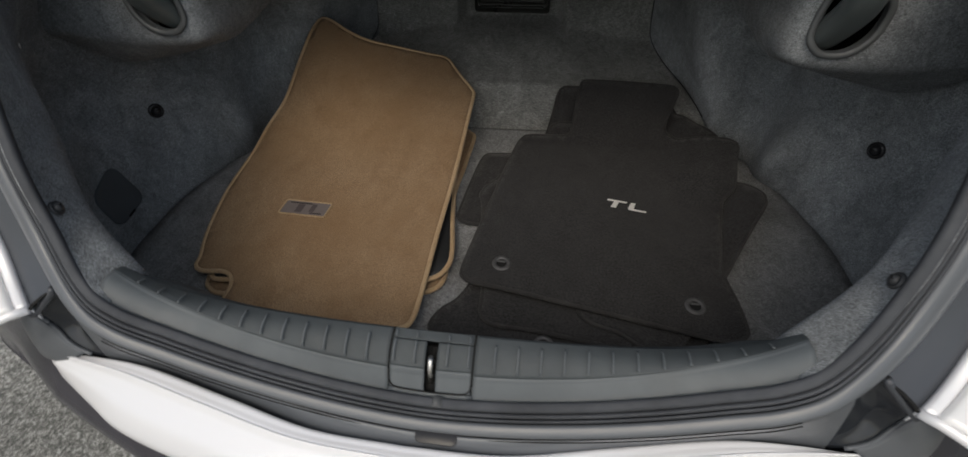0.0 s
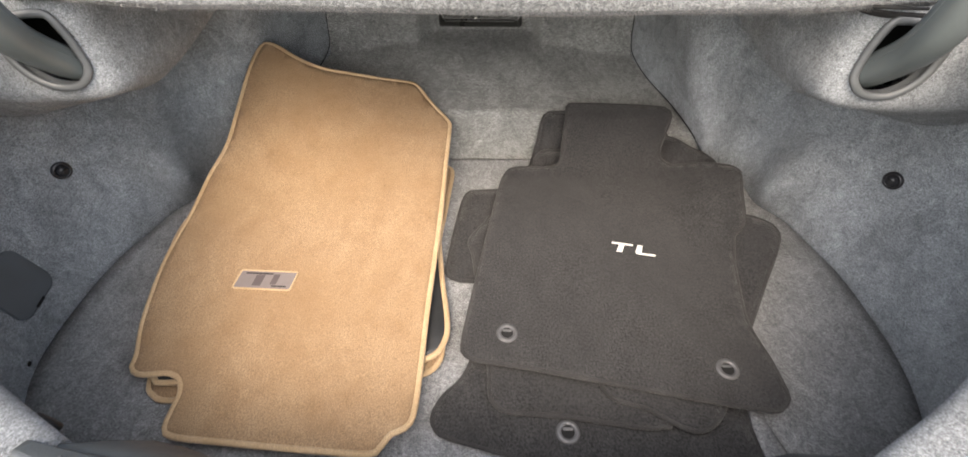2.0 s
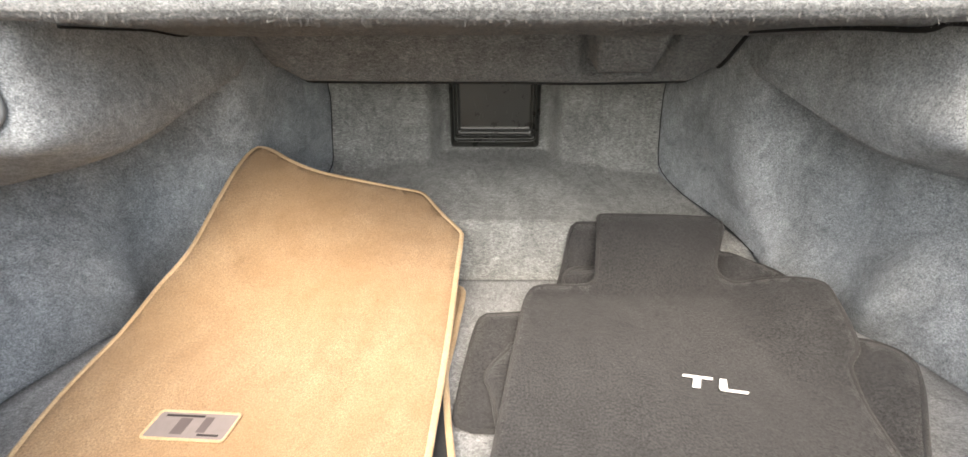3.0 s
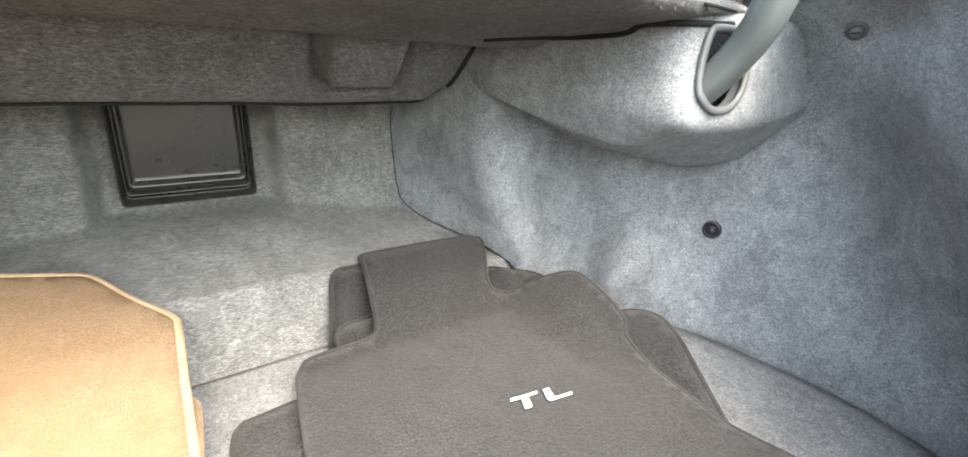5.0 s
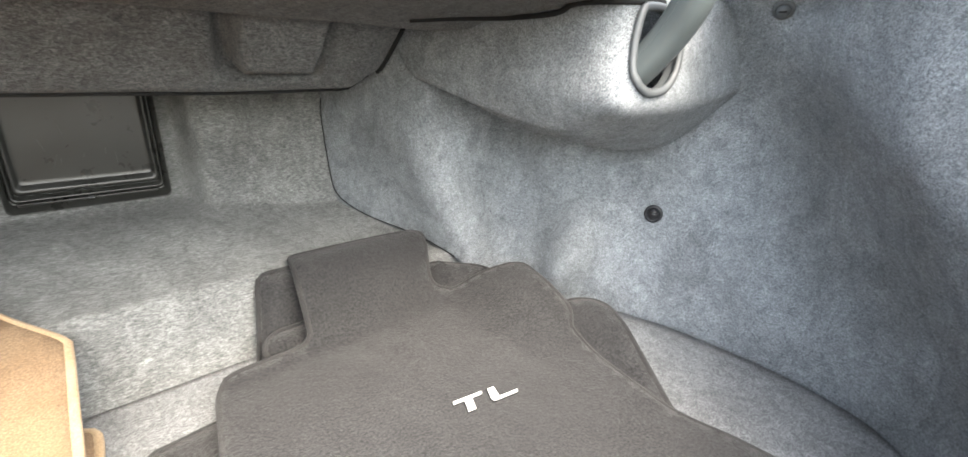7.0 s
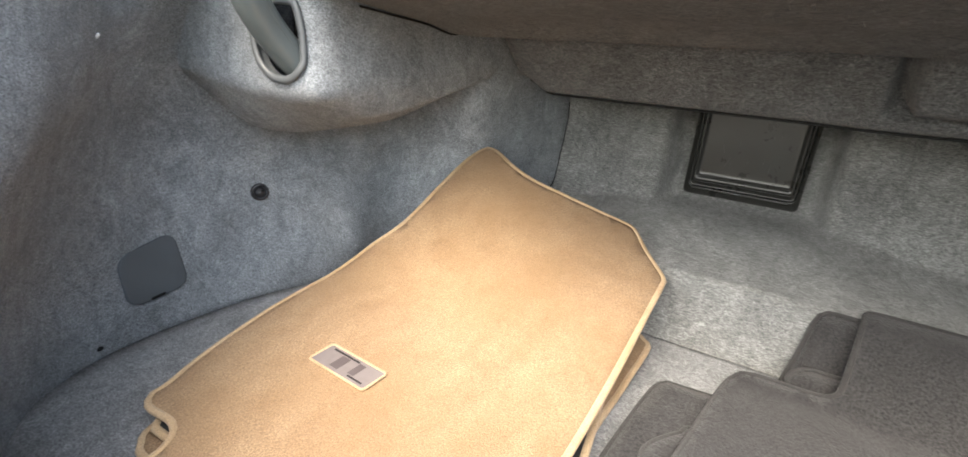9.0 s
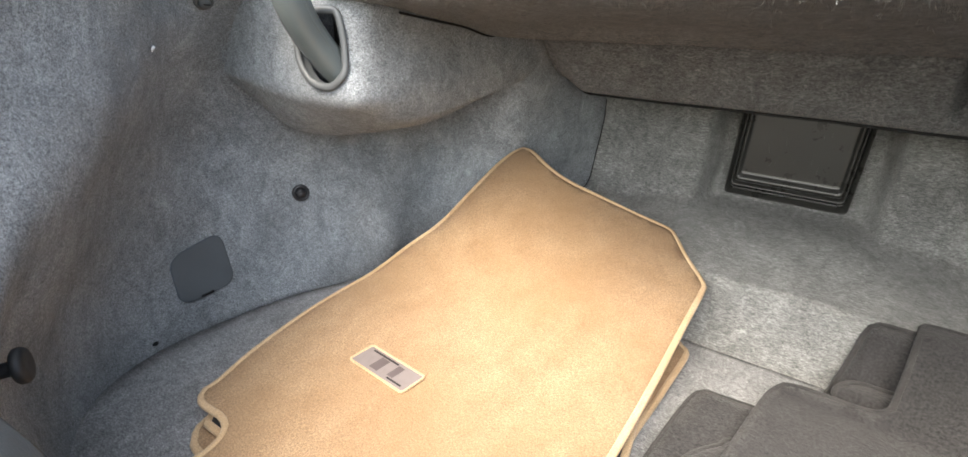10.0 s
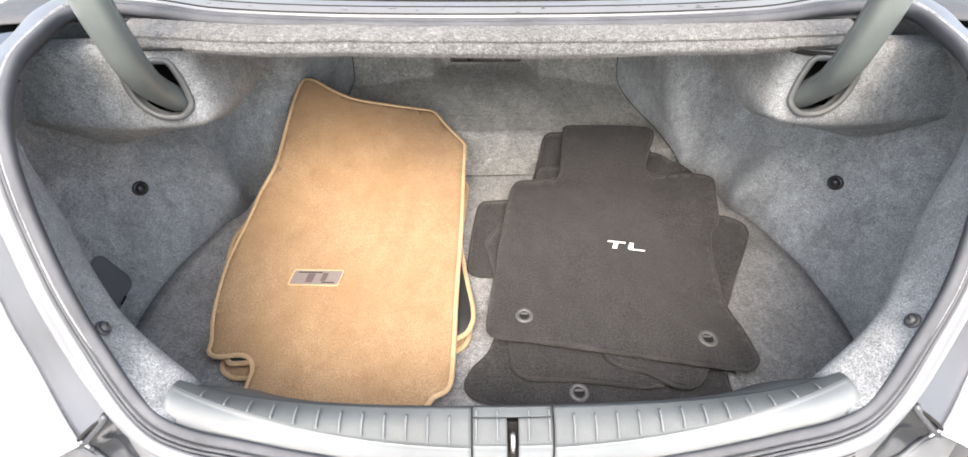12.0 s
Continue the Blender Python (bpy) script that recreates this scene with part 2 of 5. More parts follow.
def thick_sheet(name, fn, nu, nv, material, thickness, away):
    """A sheet with real thickness, grown away from the given point."""
    verts, faces = sheet(fn, nu, nv)
    w = nv + 1
    vs = [Vector(v) for v in verts]
    normals = []
    for i in range(nu + 1):
        for j in range(w):
            a = vs[min(i + 1, nu) * w + j] - vs[max(i - 1, 0) * w + j]
            b = vs[i * w + min(j + 1, nv)] - vs[i * w + max(j - 1, 0)]
            n = a.cross(b)
            n = n.normalized() if n.length > 1e-12 else Vector((0, 0, 1))
            normals.append(n)
    mid = (nu // 2) * w + nv // 2
    if (vs[mid] - Vector(away)).dot(normals[mid]) < 0:
        normals = [-n for n in normals]
    count = len(vs)
    out = vs + [v + n * thickness for v, n in zip(vs, normals)]
    allf = list(faces) + [tuple(reversed([k + count for k in f])) for f in faces]
    rim = [i * w for i in range(nu + 1)], [i * w + nv for i in range(nu + 1)], list(range(w)), [nu * w + j for j in range(w)]
    for line in rim:
        for a, b in zip(line, line[1:]):
            allf.append((a, b, b + count, a + count))
    return mesh_of(name, out, allf, material)


def tube(path, radius, sides=10, closed=False, squash=(1.0, 1.0), up=(0, 0, 1), caps=True):
    """Verts and faces of a tube along points; radius may be a function of 0..1."""
    pts = [Vector(p) for p in path]
    n = len(pts)
    verts, faces = [], []
    for i, p in enumerate(pts):
        a = pts[(i - 1) % n] if closed else pts[max(i - 1, 0)]
        b = pts[(i + 1) % n] if closed else pts[min(i + 1, n - 1)]
        t = (b - a).normalized()
        side = t.cross(Vector(up))
        side = side.normalized() if side.length > 1e-4 else Vector((1, 0, 0))
        top = side.cross(t).normalized()
        r = radius(i / max(1, n - 1)) if callable(radius) else radius
        for k in range(sides):
            ang = 2 * math.pi * k / sides
            verts.append(p + side * (math.cos(ang) * r * squash[0]) + top * (math.sin(ang) * r * squash[1]))
    for i in range(n if closed else n - 1):
        j = (i + 1) % n
        for k in range(sides):
            l = (k + 1) % sides
            faces.append((i * sides + k, j * sides + k, j * sides + l, i * sides + l))
    if caps and not closed:
        faces.append(tuple(range(sides)))
        faces.append(tuple((n - 1) * sides + k for k in range(sides)))
    return verts, faces


def rounded_rect(w, h, r, steps=6):
    out = []
    for cx, cy, a0 in ((w / 2 - r, h / 2 - r, 0), (-w / 2 + r, h / 2 - r, 90), (-w / 2 + r, -h / 2 + r, 180), (w / 2 - r, -h / 2 + r, 270)):
        for k in range(steps + 1):
            a = radians(a0 + 90 * k / steps)
            out.append((cx + r * math.cos(a), cy + r * math.sin(a)))
    return out


def slab(outline, z0, z1, bevel=0.0):
    """Verts and faces of a plate with the given outline and a bevelled upper edge."""
    n = len(outline)
    c = Vector((sum(p[0] for p in outline) / n, sum(p[1] for p in outline) / n))
    rings = [(z0, 0.0), (z1 - bevel, 0.0)] + ([(z1 - bevel * 0.3, bevel * 0.3), (z1, bevel)] if bevel else [])
    verts, faces = [], []
    for z, inset in rings:
        for x, y in outline:
            d = Vector((x, y)) - c
            l = d.length
            q = c + d * ((l - inset) / l if l > 1e-9 else 1)
            verts.append((q.x, q.y, z))
    for k in range(len(rings) - 1):
        for i in range(n):
            j = (i + 1) % n
            faces.append((k * n + i, k * n + j, (k + 1) * n + j, (k + 1) * n + i))
    faces.append(tuple(reversed(range(n))))
    faces.append(tuple((len(rings) - 1) * n + i for i in range(n)))
    return verts, faces


def lathe(profile, sides=24):
    """Verts and faces of a turned shape round z; profile of (radius, z)."""
    verts, faces = [], []
    for r, z in profile:
        for k in range(sides):
            a = 2 * math.pi * k / sides
            verts.append((r * math.cos(a), r * math.sin(a), z))
    for i in range(len(profile) - 1):
        for k in range(sides):
            l = (k + 1) % sides
            faces.append((i * sides + k, i * sides + l, (i + 1) * sides + l, (i + 1) * sides + k))
    return verts, faces


def facing(normal, up=(0, 0, 1)):
    """A turn whose z axis is the normal."""
    z = Vector(normal).normalized()
    x = Vector(up).cross(z)
    x = x.normalized() if x.length > 1e-4 else Vector((1, 0, 0))
    y = z.cross(x)
    return Matrix((x, y, z)).transposed().to_4x4()


# ---------------------------------------------------------------- the large structure
SKEW = 0.013     # the sill sits a little off the middle


def sill_shift(y):
    return SKEW * smooth01((1.22 - y) / 0.2)


# stations of a side wall, from the back seam round to the sill: foot, belly, shoulder, rim, edge
FOOT = [(0.345, 1.960, 0.105), (0.408, 1.835, 0.090), (0.468, 1.735, 0.055), (0.532, 1.680, -0.01), (0.580, 1.615, -0.01), (0.618, 1.500, -0.01), (0.648, 1.410, -0.01),
        (0.660, 1.300, -0.01), (0.652, 1.200, -0.01), (0.618, 1.125, -0.01), (0.545, 1.080, -0.01), (0.445, 1.058, -0.01)]
BELLY = [(0.334, 2.010, 0.200), (0.402, 1.840, 0.180), (0.458, 1.745, 0.170), (0.545, 1.675, 0.165), (0.610, 1.580, 0.165), (0.664, 1.472, 0.165), (0.695, 1.390, 0.165),
         (0.690, 1.300, 0.150), (0.646, 1.193, 0.135), (0.586, 1.124, 0.125), (0.518, 1.068, 0.105), (0.445, 1.050, 0.090)]
SHOULDER = [(0.338, 2.015, 0.285), (0.395, 1.830, 0.280), (0.440, 1.745, 0.280), (0.535, 1.670, 0.280), (0.605, 1.575, 0.280), (0.668, 1.468, 0.280), (0.702, 1.385, 0.285),
            (0.688, 1.300, 0.295), (0.604, 1.206, 0.270), (0.526, 1.138, 0.240), (0.452, 1.066, 0.205), (0.372, 1.030, 0.178)]
RIM = [(0.352, 2.015, 0.350), (0.385, 1.815, 0.370), (0.425, 1.735, 0.390), (0.515, 1.660, 0.400), (0.590, 1.560, 0.405), (0.655, 1.455, 0.410), (0.665, 1.375, 0.405),
       (0.610, 1.285, 0.410), (0.548, 1.215, 0.365), (0.494, 1.150, 0.318), (0.434, 1.086, 0.280), (0.352, 1.032, 0.234)]
EDGE = [(0.358, 2.015, 0.450), (0.375, 1.805, 0.465), (0.410, 1.725, 0.475), (0.500, 1.650, 0.480), (0.538, 1.550, 0.496), (0.566, 1.445, 0.506), (0.557, 1.366, 0.507),
        (0.524, 1.258, 0.505), (0.477, 1.150, 0.475), (0.445, 1.071, 0.385), (0.418, 1.026, 0.307), (0.352, 0.974, 0.250)]
_rails = [spline(r) for r in (FOOT, BELLY, SHOULDER, RIM, EDGE)]


def side_wall(u, v, side=1):
    """A place on a side wall: u from the back seam to the sill, v from the floor to the opening's edge."""
    p = spline([r(u) for r in _rails])(v)
    # moulded folds of the felt
    line = 0.172 + 0.12 * max(0.0, 0.54 - v)
    ridge = math.exp(-((u - line) / (0.080 if u < line else 0.024)) ** 2) * math.exp(-((v - 0.30) / 0.28) ** 2)
    hollow = math.exp(-((u - 0.275) / 0.036) ** 2) * math.exp(-((v - 0.32) / 0.22) ** 2)
    foot = math.exp(-((u - 0.376) / 0.036) ** 2) * math.exp(-((v - 0.13) / 0.13) ** 2)
    chest = math.exp(-((u - 0.392) / 0.046) ** 2) * math.exp(-((v - 0.40) / 0.10) ** 2)
    crease = 0.718 + 0.26 * (0.75 - v)
    span = smooth01((v - 0.05) / 0.15) * smooth01((0.90 - v) / 0.15)
    groove = span * (math.exp(-((u - crease) / 0.016) ** 2) - 0.9 * math.exp(-((u - crease - 0.05) / 0.034) ** 2))
    bay = math.exp(-((u - 0.60) / 0.07) ** 2) * math.exp(-((v - 0.40) / 0.18) ** 2)
    p = p - Vector((0.8, 0.5, 0)) * ((0.046 if side > 0 else 0.020) * ridge - 0.036 * hollow + 0.062 * foot - 0.022 * chest - 0.026 * bay - 0.016 * groove)
    dent = math.exp(-((u - 0.612) / 0.035) ** 2) * math.exp(-((v - 0.86) / 0.05) ** 2)
    p = p + Vector((0.026, 0, 0.006)) * dent
    w = noise.noise(Vector((p.x * 9 * side + 3, p.y * 9, p.z * 9))) * 0.0035
    p = p + Vector((w, w * 0.6, 0))
    return Vector((side * p.x + sill_shift(p.y), p.y, p.z))


def wall_frame(place, side):
    """The nearest place on a side wall, with the normal into the car and (u, v)."""
    best = min(((side_wall(i / 120, j / 60, side) - Vector(place)).length, i / 120, j / 60) for i in range(121) for j in range(61))
    _, u, v = best
    p = side_wall(u, v, side)
    du = side_wall(min(u + 0.006, 1), v, side) - side_wall(max(u - 0.006, 0), v, side)
    dv = side_wall(u, min(v + 0.012, 1), side) - side_wall(u, max(v - 0.012, 0), side)
    n = du.cross(dv).normalized()
    if n.dot(Vector((0, 1.35, 0.3)) - p) < 0:
        n = -n
    return p, n, u, v


walls = {}
for side, word in ((1, "right"), (-1, "left")):
    me = thick_sheet("wall_" + word, lambda u, v, s=side: side_wall(u, v, s), 132, 54, CARPET, 0.006, (0, 1.35, 0.2))
    walls[side] = tagged(new("wall_" + word, me), "grey needle-felt trunk side lining moulded over the wheel arch", "side lining", kind="structure")


def lip_height(x):
    return 0.106 - 0.042 * smooth01((abs(x) - 0.14) / 0.32)


def back_profile(x):
    """The line of the back wall at x, from the floor up."""
    z1, z2 = lip_height(x), 0.146 - 0.034 * smooth01((abs(x) - 0.1) / 0.26)
    return [(1.716, -0.012), (1.722, 0.010), (1.727, z1 * 0.50), (1.733, z1 * 0.90), (1.744, z1 + 0.001), (1.765, z1 + 0.003), (1.82, z1 * 0.62 + z2 * 0.38), (1.900, z2 - 0.004),
            (1.938, z2 + 0.006), (1.952, z2 + 0.016), (1.966, z2 + 0.06), (1.978, 0.26), (1.990, 0.36), (1.995, 0.425)]


def back_wall(u, v):
    x = -0.53 + 1.06 * u
    y, z = spline([(a, b, 0) for a, b in back_profile(x)])(v).xy
    recess = smooth01((0.142 - abs(x)) / 0.024) * smooth01((z - 0.140) / 0.011)
    y += 0.062 * recess
    dent = smooth01((0.05 - abs(abs(x) - 0.255)) / 0.03) * smooth01((z - 0.18) / 0.04)
    y += 0.010 * dent
    w = noise.noise(Vector((x * 8, y * 8, z * 8))) * 0.003
    return Vector((x, y + w, z + w * 0.6))


wall_back = tagged(new("wall_back", thick_sheet("wall_back", back_wall, 120, 72, CARPET_BACK, 0.006, (0, 1.35, 0.3))),
                   "grey felt seat-back lining with a stepped ledge", "back lining", kind="structure")

# dark seam where a side lining meets the back lining
def back_depth(x, z):
    lo = min(((abs(back_wall((x + 0.53) / 1.06, k / 120).z - z), k / 120) for k in range(40, 121)))[1]
    return back_wall((x + 0.53) / 1.06, lo).y


for side in (1, -1):
    line = []
    for k in range(24):
        v = 0.60 - 0.58 * k / 23
        u = 0.0
        while u < 0.12 and side_wall(u, v, side).y > back_depth(side_wall(u, v, side).x, side_wall(u, v, side).z):
            u += 0.002
        line.append(side_wall(u, v, side))
    line += [side_wall(k / 100, 0.012, side) for k in range(6, 20)]
    for _ in range(4):
        line = [line[0]] + [(a + b * 2 + c) / 4 for a, b, c in zip(line, line[1:], line[2:])] + [line[-1]]
    line = [p + Vector((-side * 0.0015, -0.0015, 0)) for p in line]
    _v, _f = tube(line, 0.0010, 6)
    part("seam", mesh_of("seam", _v, _f, HOLE), walls[side], "dark seam of the lining")

# floor board, cut to the foot of the walls
_half = [(0.440, 1.046), (0.545, 1.070), (0.612, 1.118), (0.647, 1.20), (0.655, 1.30), (0.643, 1.41), (0.612, 1.505), (0.574, 1.612), (0.530, 1.672), (0.495, 1.716)]
_round = spline([(x + 0.007, y - 0.002, 0) for x, y in _half])
_right = [_round(i / 36) for i in range(37)]


def floor_mesh():
    rows, verts, faces = 40, [], []
    for i in range(37):
        p = _right[i]
        for j in range(rows + 1):
            x = -p.x + 2 * p.x * j / rows
            sag = 0.004 * noise.noise(Vector((x * 4, p.y * 4, 1.0)))
            verts.append((x, p.y, min(0.002, sag - 0.001) - (0.004 if j in (0, rows) else 0)))
    w = rows + 1
    for i in range(36):
        for j in range(rows):
            faces.append((i * w + j, (i + 1) * w + j, (i + 1) * w + j + 1, i * w + j + 1))
    n = len(verts)
    low = [(x, y, -0.014) for x, y, z in verts]
    faces += [tuple(n + k for k in reversed(f)) for f in faces]
    ring = [i * w for i in range(37)] + [36 * w + j for j in range(1, w)] + [i * w + rows for i in range(35, -1, -1)] + [j for j in range(rows - 1, 0, -1)]
    faces += [(ring[k], ring[(k + 1) % len(ring)], ring[(k + 1) % len(ring)] + n, ring[k] + n) for k in range(len(ring))]
    return mesh_of("floor", verts + low, faces, CARPET_FLOOR)


floor = tagged(new("floor", floor_mesh()), "grey felt trunk floor board", "floor", kind="structure")
_v, _f = slab([(-0.74, 1.03), (0.74, 1.03), (0.74, 1.76), (-0.74, 1.76)], -0.06, -0.018)
tagged(new("floor_pan", mesh_of("floor_pan", _v, _f, TRIM_BLACK, False)), "dark painted steel pan under the floor board", "floor pan", kind="structure")


# ceiling: felt skin of the parcel shelf, from its front lip back to the seat
def ceiling_profile(x):
    bow = (x / 0.44) ** 2
    y0, zl = 1.384 + 0.020 * bow, 0.456 + 0.003 * bow
    return [(y0 + 0.030, 0.4865), (y0 + 0.006, 0.4825), (y0 - 0.002, 0.4775), (y0 + 0.0005, 0.4745), (y0 - 0.0055, 0.4695), (y0 - 0.006, zl + 0.004), (y0 + 0.012, zl - 0.004),
            (1.50 + 0.01 * bow, 0.445), (1.60, 0.436), (1.650, 0.424), (1.672, 0.424), (1.688, 0.436), (1.705, 0.431), (1.735, 0.392), (1.768, 0.354),
            (1.786, 0.342), (1.806, 0.349), (1.850, 0.388), (2.075, 0.405)]


def ceiling_half(v):
    """Half-width of the ceiling along its profile."""
    return spline([(h, 0, 0) for h in (0.50, 0.505, 0.51, 0.54, 0.56, 0.55, 0.50, 0.44, 0.395, 0.372, 0.362, 0.355, 0.345, 0.34)])(v).x


def ceiling_at(u, v):
    x = (2 * u - 1) * ceiling_half(v)
    y, z = spline([(a, b, 0) for a, b in ceiling_profile(x)])(v).xy
    # the outer ends turn up
    end = smooth01((abs(2 * u - 1) - 0.86) / 0.14)
    z += end * 0.022 * smooth01((v - 0.40) / 0.2) * (1 - smooth01((v - 0.93) / 0.07))
    # moulded boss on the face
    narrow = 0.060 - 0.008 * smooth01((v - 0.70) / 0.06)
    boss = smooth01((narrow - abs(x - 0.197)) / 0.014) * smooth01((v - 0.60) / 0.03) * smooth01((0.757 - v) / 0.014)
    wide = smooth01((narrow + 0.012 - abs(x - 0.197)) / 0.010) * smooth01((v - 0.59) / 0.03) * smooth01((0.772 - v) / 0.012)
    moat = wide * (1 - boss)
    y += 0.018 * moat - 0.018 * boss
    z += 0.013 * moat - 0.014 * boss
    w = noise.noise(Vector((x * 7, y * 12, z * 12 + 5))) * 0.0028
    return Vector((x, y + w, z + w))


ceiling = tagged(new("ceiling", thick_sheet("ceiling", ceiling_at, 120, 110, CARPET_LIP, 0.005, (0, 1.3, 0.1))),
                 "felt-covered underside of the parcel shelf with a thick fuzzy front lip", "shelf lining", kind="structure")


# loose fibres along the lower edge of the lip
_r = random.Random(31)
_v, _f = [], []
for k in range(2600):
    a = ceiling_at(_r.uniform(0.06, 0.94), _r.uniform(0.265, 0.345))
    out = Vector((_r.gauss(0, 0.5), -0.35 + _r.gauss(0, 0.4), -1.0)).normalized()
    bend = Vector((_r.gauss(0, 1), _r.gauss(0, 0.5), _r.gauss(0, 0.4)))
    size, w = _r.uniform(0.0015, 0.0052), 0.00013
    c = [a - out * 0.001, a + out * size * 0.5 + bend * size * 0.12, a + out * size + bend * size * 0.40]
    n = len(_v)
    for q, p in enumerate(c):
        g = w * (1.0, 0.85, 0.4)[q]
        _v += [p + Vector((g, 0, 0)), p + Vector((-g * 0.5, g * 0.87, 0)), p + Vector((-g * 0.5, -g * 0.87, 0))]
    for q in range(2):
        for j in range(3):
            l = (j + 1) % 3
            _f.append((n + q * 3 + j, n + q * 3 + l, n + q * 3 + 3 + l, n + q * 3 + 3 + j))
part("lip_fuzz", mesh_of("lip_fuzz", _v, _f, CARPET_LIP), ceiling, "loose grey fibres along the lip")
# Black tubes stand in for contact shade in the gaps round the shelf lining.
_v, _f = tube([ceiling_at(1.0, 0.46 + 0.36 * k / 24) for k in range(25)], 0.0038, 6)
part("gap", mesh_of("gap", _v, _f, HOLE), ceiling, "black tube for the shade in the gap at the lining's end")
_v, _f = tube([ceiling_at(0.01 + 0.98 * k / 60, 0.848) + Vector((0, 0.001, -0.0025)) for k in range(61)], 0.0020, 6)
part("gap", mesh_of("gap", _v, _f, HOLE), ceiling, "black tube for the shade behind the lining's lower edge")
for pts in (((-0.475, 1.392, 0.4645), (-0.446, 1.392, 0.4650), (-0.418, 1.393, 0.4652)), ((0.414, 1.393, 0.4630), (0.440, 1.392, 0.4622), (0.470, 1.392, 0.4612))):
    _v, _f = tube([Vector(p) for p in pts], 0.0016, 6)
    part("gap", mesh_of("gap", _v, _f, HOLE), ceiling, "black tube for the shade in the slot above the hinge cover")

# unseen sheet-metal shell, added over and behind the lining to stop light leaks
def shell(u, v):
    x, z = spline([(-0.79, -0.25, 0), (-0.79, 0.20, 0), (-0.78, 0.42, 0), (-0.70, 0.474, 0), (0.0, 0.476, 0), (0.70, 0.474, 0), (0.78, 0.42, 0), (0.79, 0.20, 0), (0.79, -0.25, 0)])(u).xy
    k = smooth01((v - 0.86) / 0.14)
    return Vector((x * (1 - k), 1.455 + 0.70 * min(1.0, v / 0.86), z * (1 - k) + 0.1 * k))


SHELL = plastic("dark sheet metal", (0.05, 0.052, 0.055), 0.7)
tagged(new("shell", thick_sheet("shell", shell, 60, 20, SHELL, 0.003, (0, 1.8, 0.2))), "unseen dark sheet-metal shell added to block light behind the lining", "body shell", kind="structure")

# hinge covers: felt humps round the hinge arms
HUMP_LOW = [(0.432, 1.705, 0.345), (0.442, 1.625, 0.319), (0.462, 1.567, 0.300), (0.498, 1.518, 0.289), (0.545, 1.501, 0.279), (0.595, 1.490, 0.271), (0.640, 1.445, 0.285), (0.69, 1.395, 0.350)]
HUMP_MID = [(0.396, 1.770, 0.385), (0.416, 1.660, 0.372), (0.423, 1.555, 0.358), (0.426, 1.470, 0.350), (0.436, 1.416, 0.346), (0.488, 1.398, 0.346), (0.580, 1.390, 0.352), (0.72, 1.385, 0.37)]
_hl, _hm = spline(HUMP_LOW), spline(HUMP_MID)


def hump_at(u, v, side):
    low, mid = _hl(u), _hm(u)
    out = Vector((0.07, 0.03, 0.012))
    knee = low.lerp(mid, 0.70)
    knee.z = low.z + (0.34 + 0.30 * smooth01((u - 0.36) / 0.22)) * (mid.z - low.z)
    top = Vector((mid.x + 0.004, mid.y + 0.004, 0.458))
    crown = Vector((mid.x + 0.035, mid.y + 0.03, 0.468))
    if v < 0.25:
        p = spline([low + out + Vector((0, 0, 0.022)), low + out * 0.45 + Vector((0, 0, 0.008)), low])(v / 0.25)
    else:
        p = spline([low, low.lerp(knee, 0.5) + Vector((0, 0, -0.001)), knee, mid, mid.lerp(top, 0.5), top, crown])((v - 0.25) / 0.75)
    w = noise.noise(Vector((p.x * 10 * side, p.y * 10, p.z * 10 + 9))) * 0.002
    return Vector((side * (p.x + w), p.y + w, p.z))


HOLE_X, HOLE_Z = 0.478, 0.392


def hole_outline(scale=1.0, n=40):
    """The D-shaped opening: upright inner side, round foot."""
    pts = spline([(-0.025, 0.044, 0), (-0.029, 0.0, 0), (-0.026, -0.018, 0), (-0.010, -0.030, 0), (0.014, -0.028, 0), (0.033, -0.012, 0), (0.041, 0.012, 0), (0.036, 0.038, 0), (0.012, 0.049, 0), (-0.014, 0.051, 0)], True)
    return [Vector((pts(i / n).x, pts(i / n).y)) * scale for i in range(n)]


def inside(poly, x, y):
    hit = False
    for (x0, y0), (x1, y1) in zip(poly, poly[1:] + poly[:1]):
        if (y0 > y) != (y1 > y) and x < (x1 - x0) * (y - y0) / (y1 - y0) + x0:
            hit = not hit
    return hit


_hole = [tuple(p) for p in hole_outline(1.0)]
def shelf_height(y):
    ys, zs = (1.42, 1.50, 1.60, 1.65, 1.672, 1.69), (0.452, 0.445, 0.436, 0.424, 0.424, 0.436)
    for a, b, c, d in zip(ys, ys[1:], zs, zs[1:]):
        if y <= b:
            return c + (d - c) * (y - a) / (b - a)
    return 0.438


